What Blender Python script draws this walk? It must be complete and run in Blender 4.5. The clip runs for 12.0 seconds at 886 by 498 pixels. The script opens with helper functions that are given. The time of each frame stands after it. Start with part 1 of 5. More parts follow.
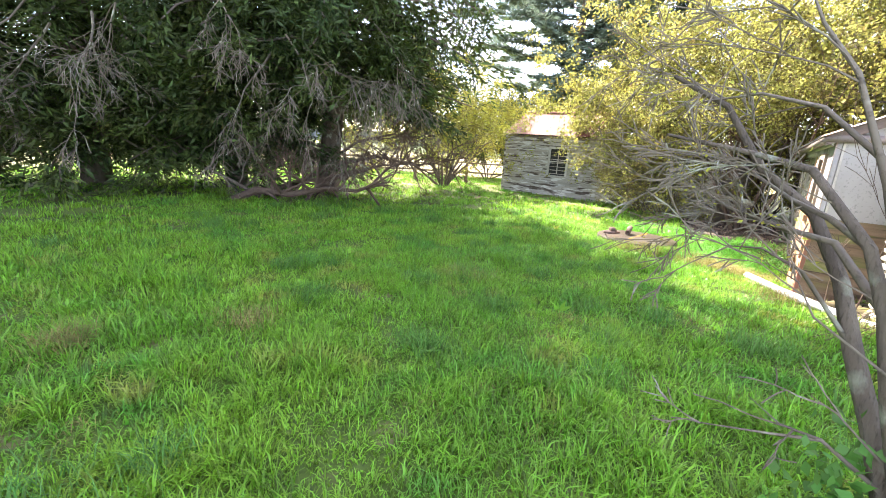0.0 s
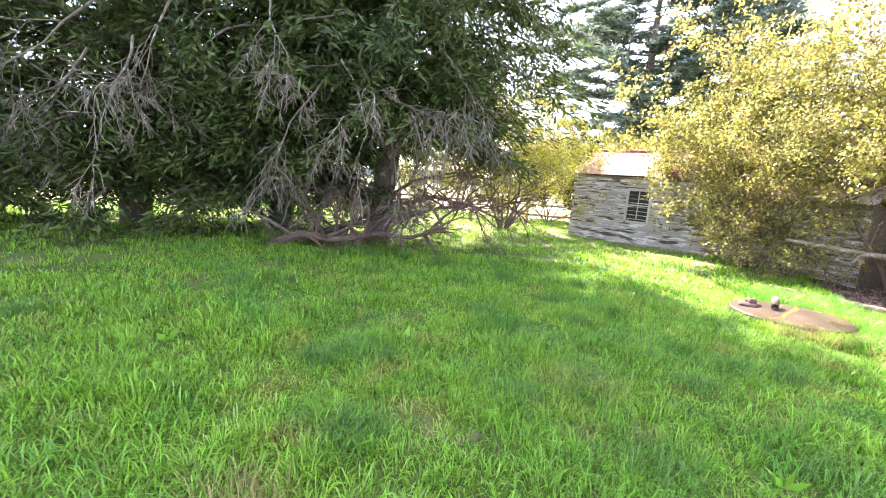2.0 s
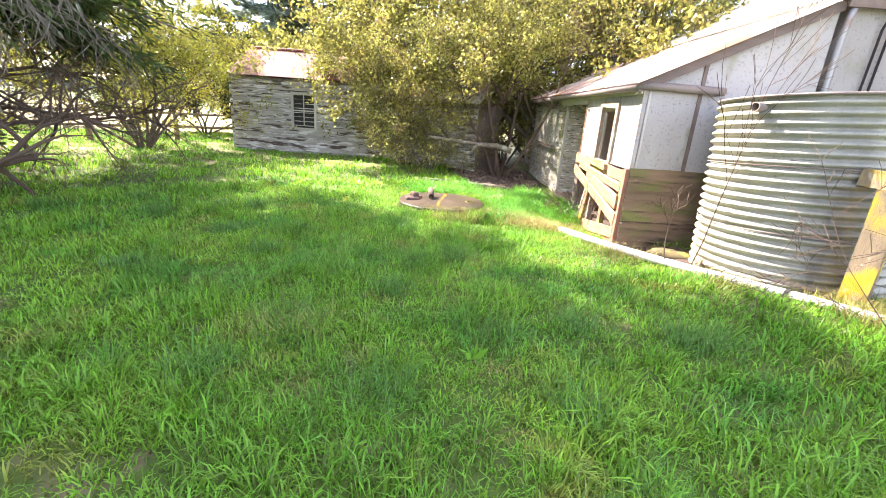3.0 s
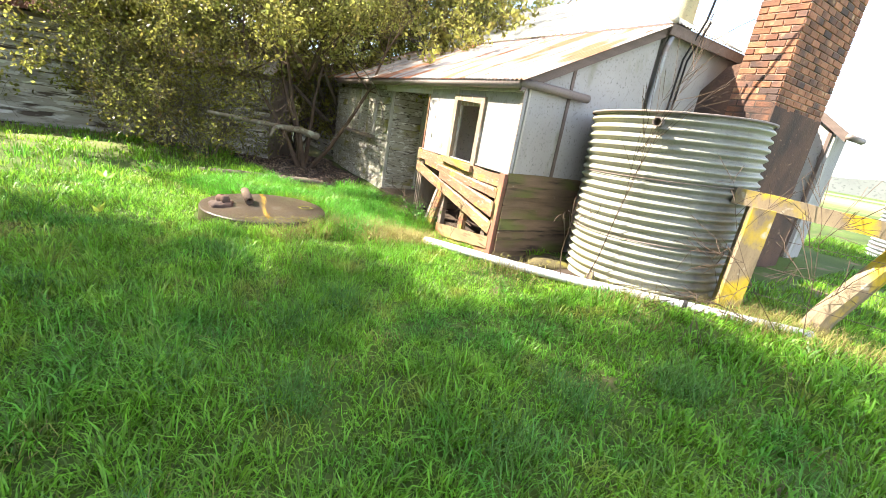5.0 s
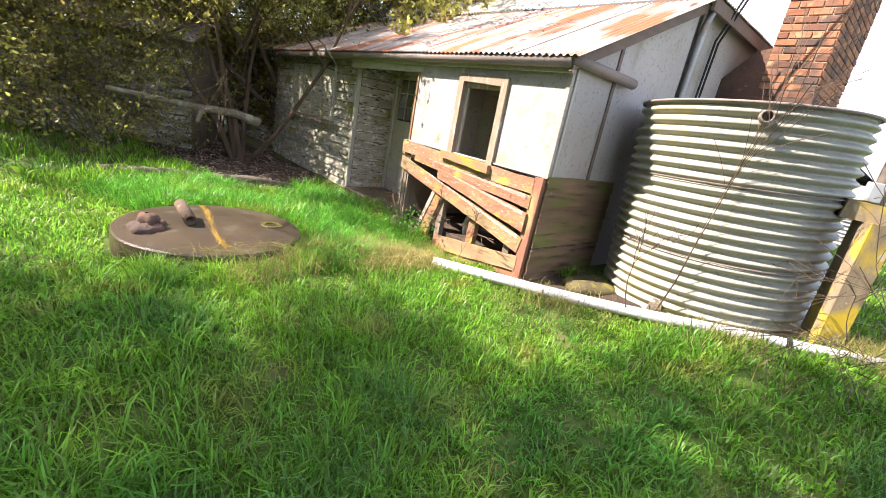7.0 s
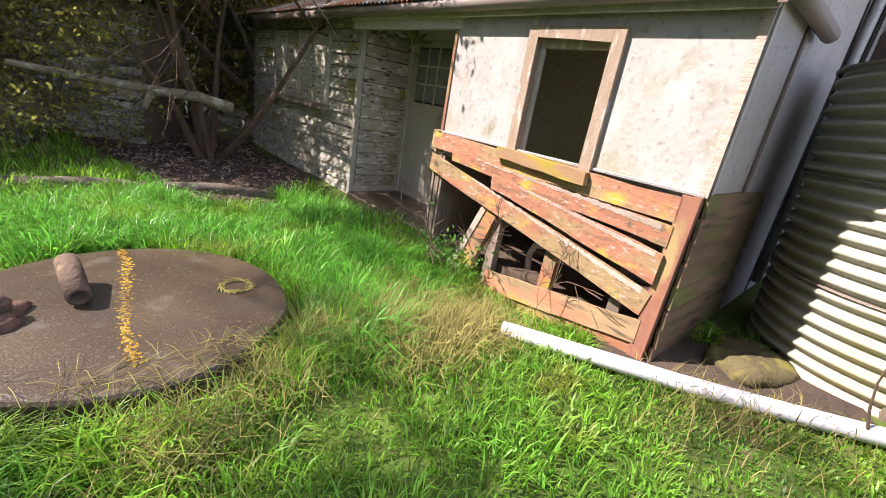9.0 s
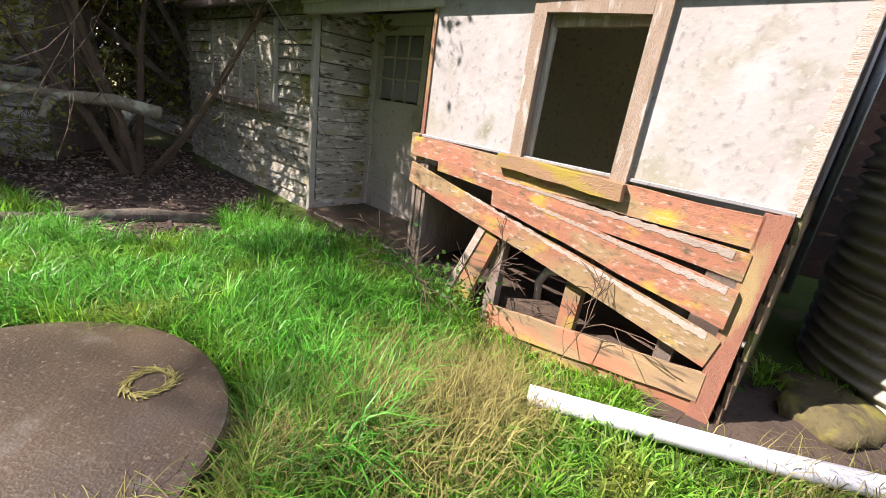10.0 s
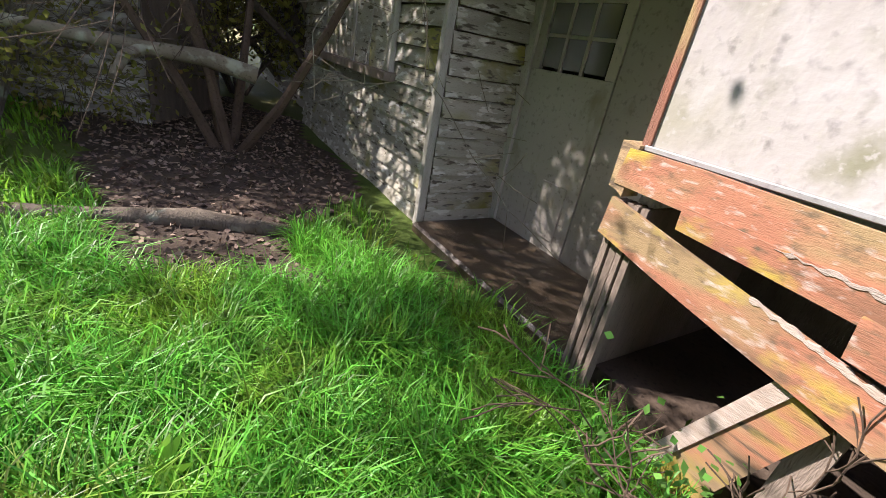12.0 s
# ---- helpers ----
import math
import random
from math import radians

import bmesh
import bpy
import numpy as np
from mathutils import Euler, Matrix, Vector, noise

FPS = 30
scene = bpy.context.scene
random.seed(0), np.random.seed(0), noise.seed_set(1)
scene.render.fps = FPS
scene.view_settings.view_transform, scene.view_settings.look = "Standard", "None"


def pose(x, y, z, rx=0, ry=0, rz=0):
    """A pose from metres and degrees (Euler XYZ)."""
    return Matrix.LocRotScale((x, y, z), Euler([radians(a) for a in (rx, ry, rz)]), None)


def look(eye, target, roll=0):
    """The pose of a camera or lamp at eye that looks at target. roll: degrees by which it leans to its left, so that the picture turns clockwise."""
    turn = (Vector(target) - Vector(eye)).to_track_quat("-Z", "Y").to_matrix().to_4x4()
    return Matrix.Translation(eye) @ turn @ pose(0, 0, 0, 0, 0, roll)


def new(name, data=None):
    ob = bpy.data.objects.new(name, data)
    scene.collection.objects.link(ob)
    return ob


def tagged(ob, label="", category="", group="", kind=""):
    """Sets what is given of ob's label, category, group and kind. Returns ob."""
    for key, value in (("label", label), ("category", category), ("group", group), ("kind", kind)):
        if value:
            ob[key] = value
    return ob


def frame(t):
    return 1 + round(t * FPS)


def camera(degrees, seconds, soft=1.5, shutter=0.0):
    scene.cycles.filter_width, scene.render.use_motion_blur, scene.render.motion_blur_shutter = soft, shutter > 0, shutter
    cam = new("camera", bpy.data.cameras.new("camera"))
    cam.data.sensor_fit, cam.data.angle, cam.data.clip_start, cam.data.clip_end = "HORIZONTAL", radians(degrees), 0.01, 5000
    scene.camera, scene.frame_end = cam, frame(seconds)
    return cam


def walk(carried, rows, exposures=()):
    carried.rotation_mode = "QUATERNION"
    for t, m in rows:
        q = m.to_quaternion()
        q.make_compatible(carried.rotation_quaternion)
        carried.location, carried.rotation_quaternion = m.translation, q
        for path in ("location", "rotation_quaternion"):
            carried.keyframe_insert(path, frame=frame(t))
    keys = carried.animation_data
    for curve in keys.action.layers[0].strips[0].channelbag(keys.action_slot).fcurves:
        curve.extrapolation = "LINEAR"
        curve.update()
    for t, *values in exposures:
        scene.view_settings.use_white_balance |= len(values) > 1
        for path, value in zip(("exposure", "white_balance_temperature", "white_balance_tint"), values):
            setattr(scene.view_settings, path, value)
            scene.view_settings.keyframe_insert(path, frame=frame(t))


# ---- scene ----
cam = camera(92.2, 12.0, soft=0.5)
PATH = [
    (0, (0.719, -0.169, 1.677), (0.535, 1.766, 1.205), 4.0),
    (0.5, (0.482, 0.19, 1.693), (0.222, 2.115, 1.218), 5.1),
    (1, (0.202, 0.723, 1.678), (-0.436, 2.582, 1.307), 1.7),
    (1.5, (0.027, 1.269, 1.672), (-0.942, 2.995, 1.385), 1.0),
    (1.9, (-0.031, 1.549, 1.692), (-0.701, 3.411, 1.404), 3.8),
    (2, (-0.038, 1.573, 1.681), (-0.441, 3.506, 1.363), 4.6),
    (2.2, (-0.056, 1.663, 1.649), (-0.007, 3.627, 1.273), 4.6),
    (2.3, (-0.061, 1.693, 1.641), (0.112, 3.647, 1.255), 4.6),
    (2.5, (-0.019, 1.816, 1.645), (0.482, 3.692, 1.165), 5.0),
    (3, (0.075, 2.217, 1.623), (1.046, 3.855, 1.012), 4.0),
    (3.2, (0.108, 2.362, 1.615), (1.222, 3.9, 0.987), 3.9),
    (4.8, (0.131, 4.027, 1.536), (1.75, 5.038, 0.941), 8.7),
    (5, (0.13, 4.156, 1.547), (1.84, 5.022, 0.979), 9.7),
    (5.5, (0.346, 4.54, 1.486), (2.105, 5.322, 0.94), 9.6),
    (6, (0.491, 4.973, 1.472), (2.257, 5.745, 0.94), 10.0),
    (6.5, (0.591, 5.287, 1.484), (2.426, 5.856, 0.93), 11.3),
    (6.7, (0.707, 5.414, 1.466), (2.542, 5.973, 0.899), 11.1),
    (8.3, (1.843, 6.345, 1.349), (3.682, 6.792, 0.703), 8.9),
    (8.5, (2.029, 6.45, 1.341), (3.855, 6.943, 0.688), 8.5),
    (9, (2.391, 6.672, 1.331), (4.215, 7.174, 0.682), 9.8),
    (9.5, (2.654, 6.892, 1.386), (4.519, 7.23, 0.749), 11.0),
    (10, (3.057, 7.076, 1.303), (4.922, 7.415, 0.666), 8.2),
    (10.5, (3.388, 7.208, 1.269), (5.233, 7.545, 0.576), 9.3),
    (11, (3.791, 7.45, 1.279), (5.618, 7.8, 0.544), 9.1),
    (11.5, (4.029, 7.592, 1.29), (5.828, 8.03, 0.534), 11.4),
    (12, (4.497, 7.849, 1.254), (6.149, 8.612, 0.425), 10.7),
]
walk(cam, [(t, look(eye, target, roll)) for t, eye, target, roll in PATH],
     exposures=[(0, 2.75, 6600, 22), (1.5, 3.3, 6500, 32), (3, 2.75, 6600, 26), (5, 2.25, 6700, 14), (8.5, 1.5, 6500, 26), (12, 1.3, 6200, 24)])

# ---- light ----
SUN = Vector((-0.38, 0.925, 0.96)).normalized()
world = bpy.data.worlds.new("sky")
scene.world = world
world.use_nodes = True
wn, wl = world.node_tree.nodes, world.node_tree.links
bg = wn["Background"]
sky = wn.new("ShaderNodeTexSky")
sky.sky_type, sky.sun_disc = "NISHITA", False
sky.sun_elevation, sky.sun_rotation = math.asin(SUN.z), math.atan2(SUN.x, SUN.y)
sky.air_density, sky.dust_density, sky.ozone_density = 1.0, 0.6, 1.5
wtc, wmap, wnoise, wramp, wmix = (wn.new(k) for k in ("ShaderNodeTexCoord", "ShaderNodeMapping", "ShaderNodeTexNoise", "ShaderNodeValToRGB", "ShaderNodeMixRGB"))
wmap.inputs["Scale"].default_value = (1.3, 1.3, 4.0)
wnoise.inputs["Scale"].default_value, wnoise.inputs["Detail"].default_value = 1.6, 7.0
wramp.color_ramp.elements[0].position, wramp.color_ramp.elements[1].position = 0.46, 0.70
wmix.inputs["Color2"].default_value = (7.0, 7.3, 8.0, 1)
wl.new(wtc.outputs["Generated"], wmap.inputs["Vector"])
wl.new(wmap.outputs["Vector"], wnoise.inputs["Vector"])
wl.new(wnoise.outputs["Fac"], wramp.inputs["Fac"])
wl.new(wramp.outputs["Color"], wmix.inputs["Fac"])
wl.new(sky.outputs["Color"], wmix.inputs["Color1"])
wl.new(wmix.outputs["Color"], bg.inputs["Color"])
bg.inputs["Strength"].default_value = 0.13
sun = new("sun", bpy.data.lights.new("sun", "SUN"))
sun.data.energy, sun.data.angle, sun.data.color = 5.0, radians(0.6), (1.0, 0.94, 0.82)
sun.matrix_world = look(SUN * 60, (0, 0, 0))

# ---- materials ----
def mat(name, c1, c2, scale=6.0, rough=0.8, bump=0.3, fine=60.0, metal=0.0, stretch=(1, 1, 1), layers=(), vary=0.15, island=0.0, translucent=0.0, spec=0.3):
    """Two tones mixed by noise at two scales, stains as layers of (colour, scale, from, to, stretch), and fine relief."""
    m = bpy.data.materials.new(name)
    m.use_nodes = True
    n, l = m.node_tree.nodes, m.node_tree.links
    b = n["Principled BSDF"]
    tc, info, add, mul = n.new("ShaderNodeTexCoord"), n.new("ShaderNodeObjectInfo"), n.new("ShaderNodeVectorMath"), n.new("ShaderNodeMath")
    mul.operation, mul.inputs[1].default_value = "MULTIPLY", 41.0
    l.new(info.outputs["Random"], mul.inputs[0])
    l.new(tc.outputs["Object"], add.inputs[0])
    l.new(mul.outputs[0], add.inputs[1])

    def noise_at(s, st, detail=5.0):
        mp, nz = n.new("ShaderNodeMapping"), n.new("ShaderNodeTexNoise")
        mp.inputs["Scale"].default_value = st
        nz.inputs["Scale"].default_value, nz.inputs["Detail"].default_value = s, detail
        l.new(add.outputs[0], mp.inputs["Vector"])
        l.new(mp.outputs["Vector"], nz.inputs["Vector"])
        return nz.outputs["Fac"]

    def ramp(fac, lo, hi):
        r = n.new("ShaderNodeMapRange")
        r.inputs["From Min"].default_value, r.inputs["From Max"].default_value = lo, hi
        l.new(fac, r.inputs["Value"])
        return r.outputs["Result"]

    def mixed(fac, a, c2_):
        x = n.new("ShaderNodeMixRGB")
        l.new(fac, x.inputs["Fac"])
        for sock, v in ((x.inputs["Color1"], a), (x.inputs["Color2"], c2_)):
            if isinstance(v, tuple):
                sock.default_value = (*v, 1)
            else:
                l.new(v, sock)
        return x.outputs["Color"]

    fine_n = noise_at(fine, stretch, 6.0)
    col = mixed(ramp(noise_at(scale, stretch), 0.3, 0.7), c1, c2)
    dark = tuple(v * (0.7 if island else 0.5) for v in c1)
    col = mixed(ramp(fine_n, 0.56, 0.76), col, dark)
    for c, s, lo, hi, st in layers:
        col = mixed(ramp(noise_at(s, st, 8.0), lo, hi), col, c)
    hsv = n.new("ShaderNodeHueSaturation")
    val, src = n.new("ShaderNodeMapRange"), info.outputs["Random"]
    if island:
        geo = n.new("ShaderNodeNewGeometry")
        src = geo.outputs["Random Per Island"]
    amount = island or vary
    val.inputs["To Min"].default_value, val.inputs["To Max"].default_value = 1 - amount, 1 + amount
    l.new(src, val.inputs["Value"])
    l.new(val.outputs["Result"], hsv.inputs["Value"])
    l.new(col, hsv.inputs["Color"])
    if island:
        hue = n.new("ShaderNodeMapRange")
        hue.inputs["To Min"].default_value, hue.inputs["To Max"].default_value = 0.485, 0.515
        l.new(src, hue.inputs["Value"])
        l.new(hue.outputs["Result"], hsv.inputs["Hue"])
    l.new(hsv.outputs["Color"], b.inputs["Base Color"])
    b.inputs["Roughness"].default_value, b.inputs["Metallic"].default_value = rough, metal
    b.inputs["Specular IOR Level"].default_value = spec
    if bump:
        bp = n.new("ShaderNodeBump")
        bp.inputs["Strength"].default_value, bp.inputs["Distance"].default_value = bump, 0.01
        l.new(fine_n, bp.inputs["Height"])
        l.new(bp.outputs["Normal"], b.inputs["Normal"])
    if translucent:
        t, mx = n.new("ShaderNodeBsdfTranslucent"), n.new("ShaderNodeMixShader")
        mx.inputs["Fac"].default_value = translucent
        l.new(hsv.outputs["Color"], t.inputs["Color"])
        l.new(b.outputs["BSDF"], mx.inputs[1])
        l.new(t.outputs["BSDF"], mx.inputs[2])
        l.new(mx.outputs["Shader"], n["Material Output"].inputs["Surface"])
    return m


LONG = (1.0, 8.0, 8.0)
LICHEN, MOSS = (0.38, 0.29, 0.05), (0.16, 0.17, 0.05)
m_soil = mat("soil", (0.045, 0.075, 0.012), (0.08, 0.12, 0.018), 0.8, 0.95, 0.6, 30, layers=[((0.17, 0.12, 0.07), 2.2, 0.60, 0.72, (1, 1, 1)), ((0.30, 0.27, 0.12), 0.012, 0.52, 0.62, (1, 1, 1))])
m_litter_soil = mat("bare_earth", (0.05, 0.036, 0.027), (0.09, 0.065, 0.045), 3.0, 0.95, 0.8, 40)
m_grass = mat("grass_blades", (0.15, 0.345, 0.030), (0.25, 0.44, 0.036), 0.55, 0.42, 0, 3.0, island=0.6, translucent=0.52, spec=0.45, layers=[((0.11, 0.30, 0.035), 1.1, 0.52, 0.66, (1, 1, 1)), ((0.30, 0.34, 0.06), 1.9, 0.58, 0.70, (1, 1, 1))])
m_lush = mat("lush_grass_blades", (0.085, 0.31, 0.03), (0.15, 0.40, 0.04), 0.55, 0.42, 0, 3.0, island=0.6, translucent=0.4, spec=0.35, layers=[((0.20, 0.36, 0.03), 1.4, 0.56, 0.68, (1, 1, 1))])
m_straw = mat("dry_grass", (0.22, 0.20, 0.06), (0.32, 0.28, 0.09), 2.0, 0.7, 0, 5.0, island=0.35, translucent=0.25)
m_tuft = mat("tussock_blades", (0.075, 0.20, 0.035), (0.125, 0.27, 0.045), 1.5, 0.55, 0, 4.0, island=0.35, translucent=0.3)
m_conifer = mat("cypress_sprays", (0.036, 0.066, 0.018), (0.095, 0.125, 0.026), 0.7, 0.55, 0, 4.0, island=0.55, translucent=0.3, layers=[((0.13, 0.115, 0.03), 1.6, 0.62, 0.76, (1, 1, 1))])
# blue-green needles, paled to put backlit haze into the colour
m_cedar = mat("hazed_cedar_needles", (0.10, 0.15, 0.115), (0.16, 0.21, 0.145), 0.4, 0.7, 0, 4.0, island=0.4, translucent=0.4)
m_shrub = mat("shrub_leaves", (0.20, 0.215, 0.05), (0.37, 0.345, 0.08), 0.8, 0.38, 0, 4.0, island=0.6, translucent=0.52, layers=[((0.24, 0.155, 0.06), 1.2, 0.54, 0.74, (1, 1, 1))])
m_gold = mat("golden_leaves", (0.24, 0.26, 0.035), (0.36, 0.34, 0.05), 0.8, 0.55, 0, 4.0, island=0.45, translucent=0.35)
m_bark = mat("bark", (0.085, 0.068, 0.052), (0.16, 0.13, 0.095), 4.0, 0.95, 1.0, 30, stretch=(3, 3, 0.6), layers=[((0.26, 0.27, 0.20), 5.0, 0.60, 0.70, (1, 1, 1))])
m_hang = mat("lichened_branch", (0.11, 0.09, 0.065), (0.18, 0.15, 0.11), 3.0, 0.95, 0.5, 40, layers=[((0.30, 0.30, 0.22), 6.0, 0.58, 0.68, (1, 1, 1))])
m_twig = mat("dead_twig", (0.20, 0.165, 0.115), (0.30, 0.255, 0.18), 3.0, 0.95, 0.5, 40, layers=[((0.42, 0.42, 0.31), 6.0, 0.54, 0.64, (1, 1, 1))])
m_brown_twig = mat("brown_twig", (0.075, 0.05, 0.035), (0.13, 0.09, 0.06), 3.0, 0.95, 0.5, 40)
m_litter = mat("fallen_leaves", (0.13, 0.085, 0.06), (0.32, 0.23, 0.17), 3.0, 0.7, 0, 5.0, island=0.6)
m_board = mat("red_painted_board", (0.38, 0.165, 0.095), (0.27, 0.12, 0.07), 2.0, 0.85, 0.3, 45, stretch=LONG, layers=[((0.27, 0.19, 0.095), 1.3, 0.46, 0.56, (1, 3, 3)), ((0.13, 0.085, 0.05), 4.0, 0.55, 0.74, (0.8, 4, 4)), (LICHEN, 3.0, 0.56, 0.66, (1, 2, 2)), ((0.12, 0.09, 0.055), 22.0, 0.54, 0.76, (1, 2, 2)), ((0.44, 0.36, 0.30), 18.0, 0.58, 0.76, (1, 2.5, 2.5))], vary=0.2)
m_rawboard = mat("weathered_board", (0.36, 0.25, 0.13), (0.24, 0.17, 0.095), 2.0, 0.9, 0.35, 45, stretch=LONG, layers=[((0.36, 0.16, 0.09), 1.4, 0.52, 0.60, (1, 3, 3)), ((0.10, 0.075, 0.05), 5.0, 0.56, 0.66, (0.6, 5, 5)), (LICHEN, 2.2, 0.55, 0.66, (1, 2, 2))], vary=0.2)
m_sideboard = mat("brown_mossy_board", (0.27, 0.18, 0.11), (0.16, 0.11, 0.065), 2.0, 0.9, 0.8, 45, stretch=(1, 8, 8), layers=[((0.07, 0.05, 0.035), 3.0, 0.54, 0.66, (0.6, 5, 5)), (MOSS, 1.5, 0.52, 0.7, (1, 2, 2)), ((0.50, 0.44, 0.34), 4.0, 0.69, 0.72, (1, 4, 4))])
m_edge = mat("bare_broken_edge", (0.46, 0.39, 0.33), (0.34, 0.27, 0.21), 6.0, 0.9, 0.5, 50, stretch=LONG)
m_post = mat("red_brown_post", (0.30, 0.13, 0.08), (0.24, 0.12, 0.08), 3.0, 0.85, 0.6, 45, stretch=(8, 8, 1), layers=[((0.33, 0.24, 0.11), 2.0, 0.54, 0.66, (3, 3, 1))])
m_render = mat("stained_white_sheet", (0.39, 0.37, 0.35), (0.33, 0.31, 0.285), 2.2, 0.85, 0.3, 24, layers=[((0.22, 0.215, 0.15), 5.0, 0.57, 0.74, (1, 1, 1)), ((0.27, 0.26, 0.18), 1.3, 0.58, 0.76, (1, 1, 1)), ((0.36, 0.345, 0.31), 38.0, 0.56, 0.66, (1, 1, 1)), ((0.42, 0.405, 0.39), 3.0, 0.52, 0.74, (1.6, 1.6, 0.9)), ((0.26, 0.25, 0.21), 9.0, 0.62, 0.78, (1, 1, 0.8))])
m_sidesheet = mat("grey_white_sheet", (0.42, 0.40, 0.37), (0.35, 0.33, 0.30), 1.6, 0.85, 0.3, 30, layers=[((0.26, 0.255, 0.18), 2.4, 0.58, 0.74, (1, 1, 0.6))])
m_frame = mat("flaking_window_timber", (0.37, 0.29, 0.215), (0.29, 0.22, 0.155), 4.0, 0.9, 0.5, 45, stretch=(5, 5, 1), layers=[((0.46, 0.42, 0.36), 5.0, 0.58, 0.66, (4, 4, 1))])
m_sill = mat("mossy_sill", (0.40, 0.24, 0.13), (0.30, 0.20, 0.11), 3.0, 0.9, 0.6, 45, stretch=LONG, layers=[(LICHEN, 3.0, 0.48, 0.6, (1, 2, 2))])
m_weather = mat("pale_weatherboard", (0.46, 0.43, 0.35), (0.36, 0.33, 0.25), 2.0, 0.9, 0.6, 40, stretch=LONG, layers=[((0.64, 0.62, 0.54), 7.0, 0.55, 0.62, (1, 2.5, 2.5)), ((0.27, 0.25, 0.07), 1.6, 0.56, 0.68, (1, 1, 1)), ((0.13, 0.11, 0.08), 11.0, 0.57, 0.65, (0.8, 3, 3))])
m_oldboard = mat("grey_weatherboard", (0.42, 0.39, 0.335), (0.31, 0.28, 0.23), 1.5, 0.92, 0.6, 40, stretch=LONG, layers=[((0.56, 0.54, 0.49), 2.5, 0.54, 0.60, (1, 4, 4)), ((0.085, 0.065, 0.05), 2.5, 0.54, 0.62, (0.7, 4, 4))])
m_trim = mat("worn_white_trim", (0.50, 0.47, 0.40), (0.40, 0.37, 0.31), 4.0, 0.85, 0.4, 45, stretch=(5, 5, 1))
m_door = mat("faded_door_paint", (0.46, 0.42, 0.36), (0.38, 0.35, 0.29), 1.5, 0.7, 0.25, 30, layers=[((0.28, 0.25, 0.17), 3.0, 0.60, 0.74, (2, 2, 1))])
m_rust_roof = mat("rusty_roof_sheet", (0.44, 0.40, 0.35), (0.36, 0.31, 0.27), 1.0, 0.65, 0.2, 40, metal=0.2, layers=[((0.36, 0.15, 0.07), 0.9, 0.50, 0.60, (2.5, 0.6, 1)), ((0.20, 0.085, 0.045), 3.0, 0.62, 0.72, (3, 1, 1))], vary=0.22)
m_red_roof = mat("faded_red_roof_sheet", (0.22, 0.085, 0.055), (0.16, 0.06, 0.042), 1.2, 0.7, 0.2, 40, layers=[((0.25, 0.165, 0.125), 1.4, 0.56, 0.66, (2, 0.6, 1))], vary=0.2)
m_cream_roof = mat("cream_roof_sheet", (0.48, 0.45, 0.36), (0.40, 0.37, 0.29), 0.9, 0.6, 0.15, 40, layers=[((0.42, 0.40, 0.30), 1.6, 0.60, 0.74, (2, 0.6, 1))])
m_tank = mat("pale_green_painted_iron", (0.39, 0.38, 0.295), (0.31, 0.305, 0.235), 1.4, 0.5, 0.1, 50, layers=[((0.10, 0.10, 0.085), 1.3, 0.53, 0.70, (1, 1, 0.35)), ((0.36, 0.33, 0.17), 1.3, 0.58, 0.72, (1, 1, 0.5)), ((0.46, 0.40, 0.30), 9.0, 0.70, 0.78, (1, 1, 1))], spec=0.5)
m_galv = mat("dull_galvanised_iron", (0.40, 0.41, 0.41), (0.31, 0.31, 0.30), 2.0, 0.5, 0.15, 50, metal=0.5, layers=[((0.22, 0.13, 0.085), 1.8, 0.60, 0.72, (1, 1, 1))])
m_gutter = mat("grey_brown_gutter", (0.26, 0.21, 0.18), (0.20, 0.165, 0.14), 2.0, 0.6, 0.2, 50)
m_fascia = mat("brown_fascia", (0.20, 0.15, 0.125), (0.15, 0.115, 0.095), 2.0, 0.8, 0.4, 45, stretch=LONG)
# dark patches: soot, strengthened to stand in for shade on the chimney faces
m_brick = mat("clay_brick", (0.36, 0.165, 0.085), (0.27, 0.11, 0.06), 6.0, 0.9, 0.8, 40, layers=[((0.085, 0.055, 0.045), 1.2, 0.47, 0.62, (1, 1, 0.6)), ((0.46, 0.28, 0.15), 5.0, 0.62, 0.72, (1, 1, 1))], vary=0.28)
# old brick with soot, its tone lowered for the shaded chimney breast
m_darkbrick = mat("dark_old_brick", (0.15, 0.085, 0.055), (0.10, 0.06, 0.045), 4.0, 0.95, 0.9, 30, layers=[((0.045, 0.038, 0.033), 1.4, 0.48, 0.66, (1, 1, 0.6)), ((0.24, 0.15, 0.09), 7.0, 0.62, 0.72, (1, 1, 2))])
m_mortar = mat("lime_mortar", (0.36, 0.27, 0.20), (0.28, 0.20, 0.145), 8.0, 0.95, 0.8, 50)
m_flue = mat("cream_flue_pipe", (0.60, 0.56, 0.38), (0.54, 0.50, 0.33), 2.0, 0.5, 0.1, 40)
m_concrete = mat("damp_concrete", (0.075, 0.054, 0.033), (0.042, 0.030, 0.020), 2.5, 0.36, 0.35, 95, layers=[((0.12, 0.10, 0.072), 48.0, 0.58, 0.70, (1, 1, 1)), ((0.095, 0.08, 0.06), 6.0, 0.60, 0.72, (1, 1, 1)), ((0.05, 0.04, 0.03), 1.8, 0.58, 0.7, (1, 1, 1))], spec=0.5)
m_lichen = mat("yellow_lichen", (0.36, 0.23, 0.03), (0.24, 0.15, 0.025), 12.0, 0.95, 1.0, 80)
m_pvc = mat("white_plastic_pipe", (0.50, 0.50, 0.53), (0.43, 0.43, 0.46), 2.0, 0.35, 0.05, 60, layers=[((0.45, 0.43, 0.36), 5.0, 0.68, 0.80, (1, 1, 1))], spec=0.5)
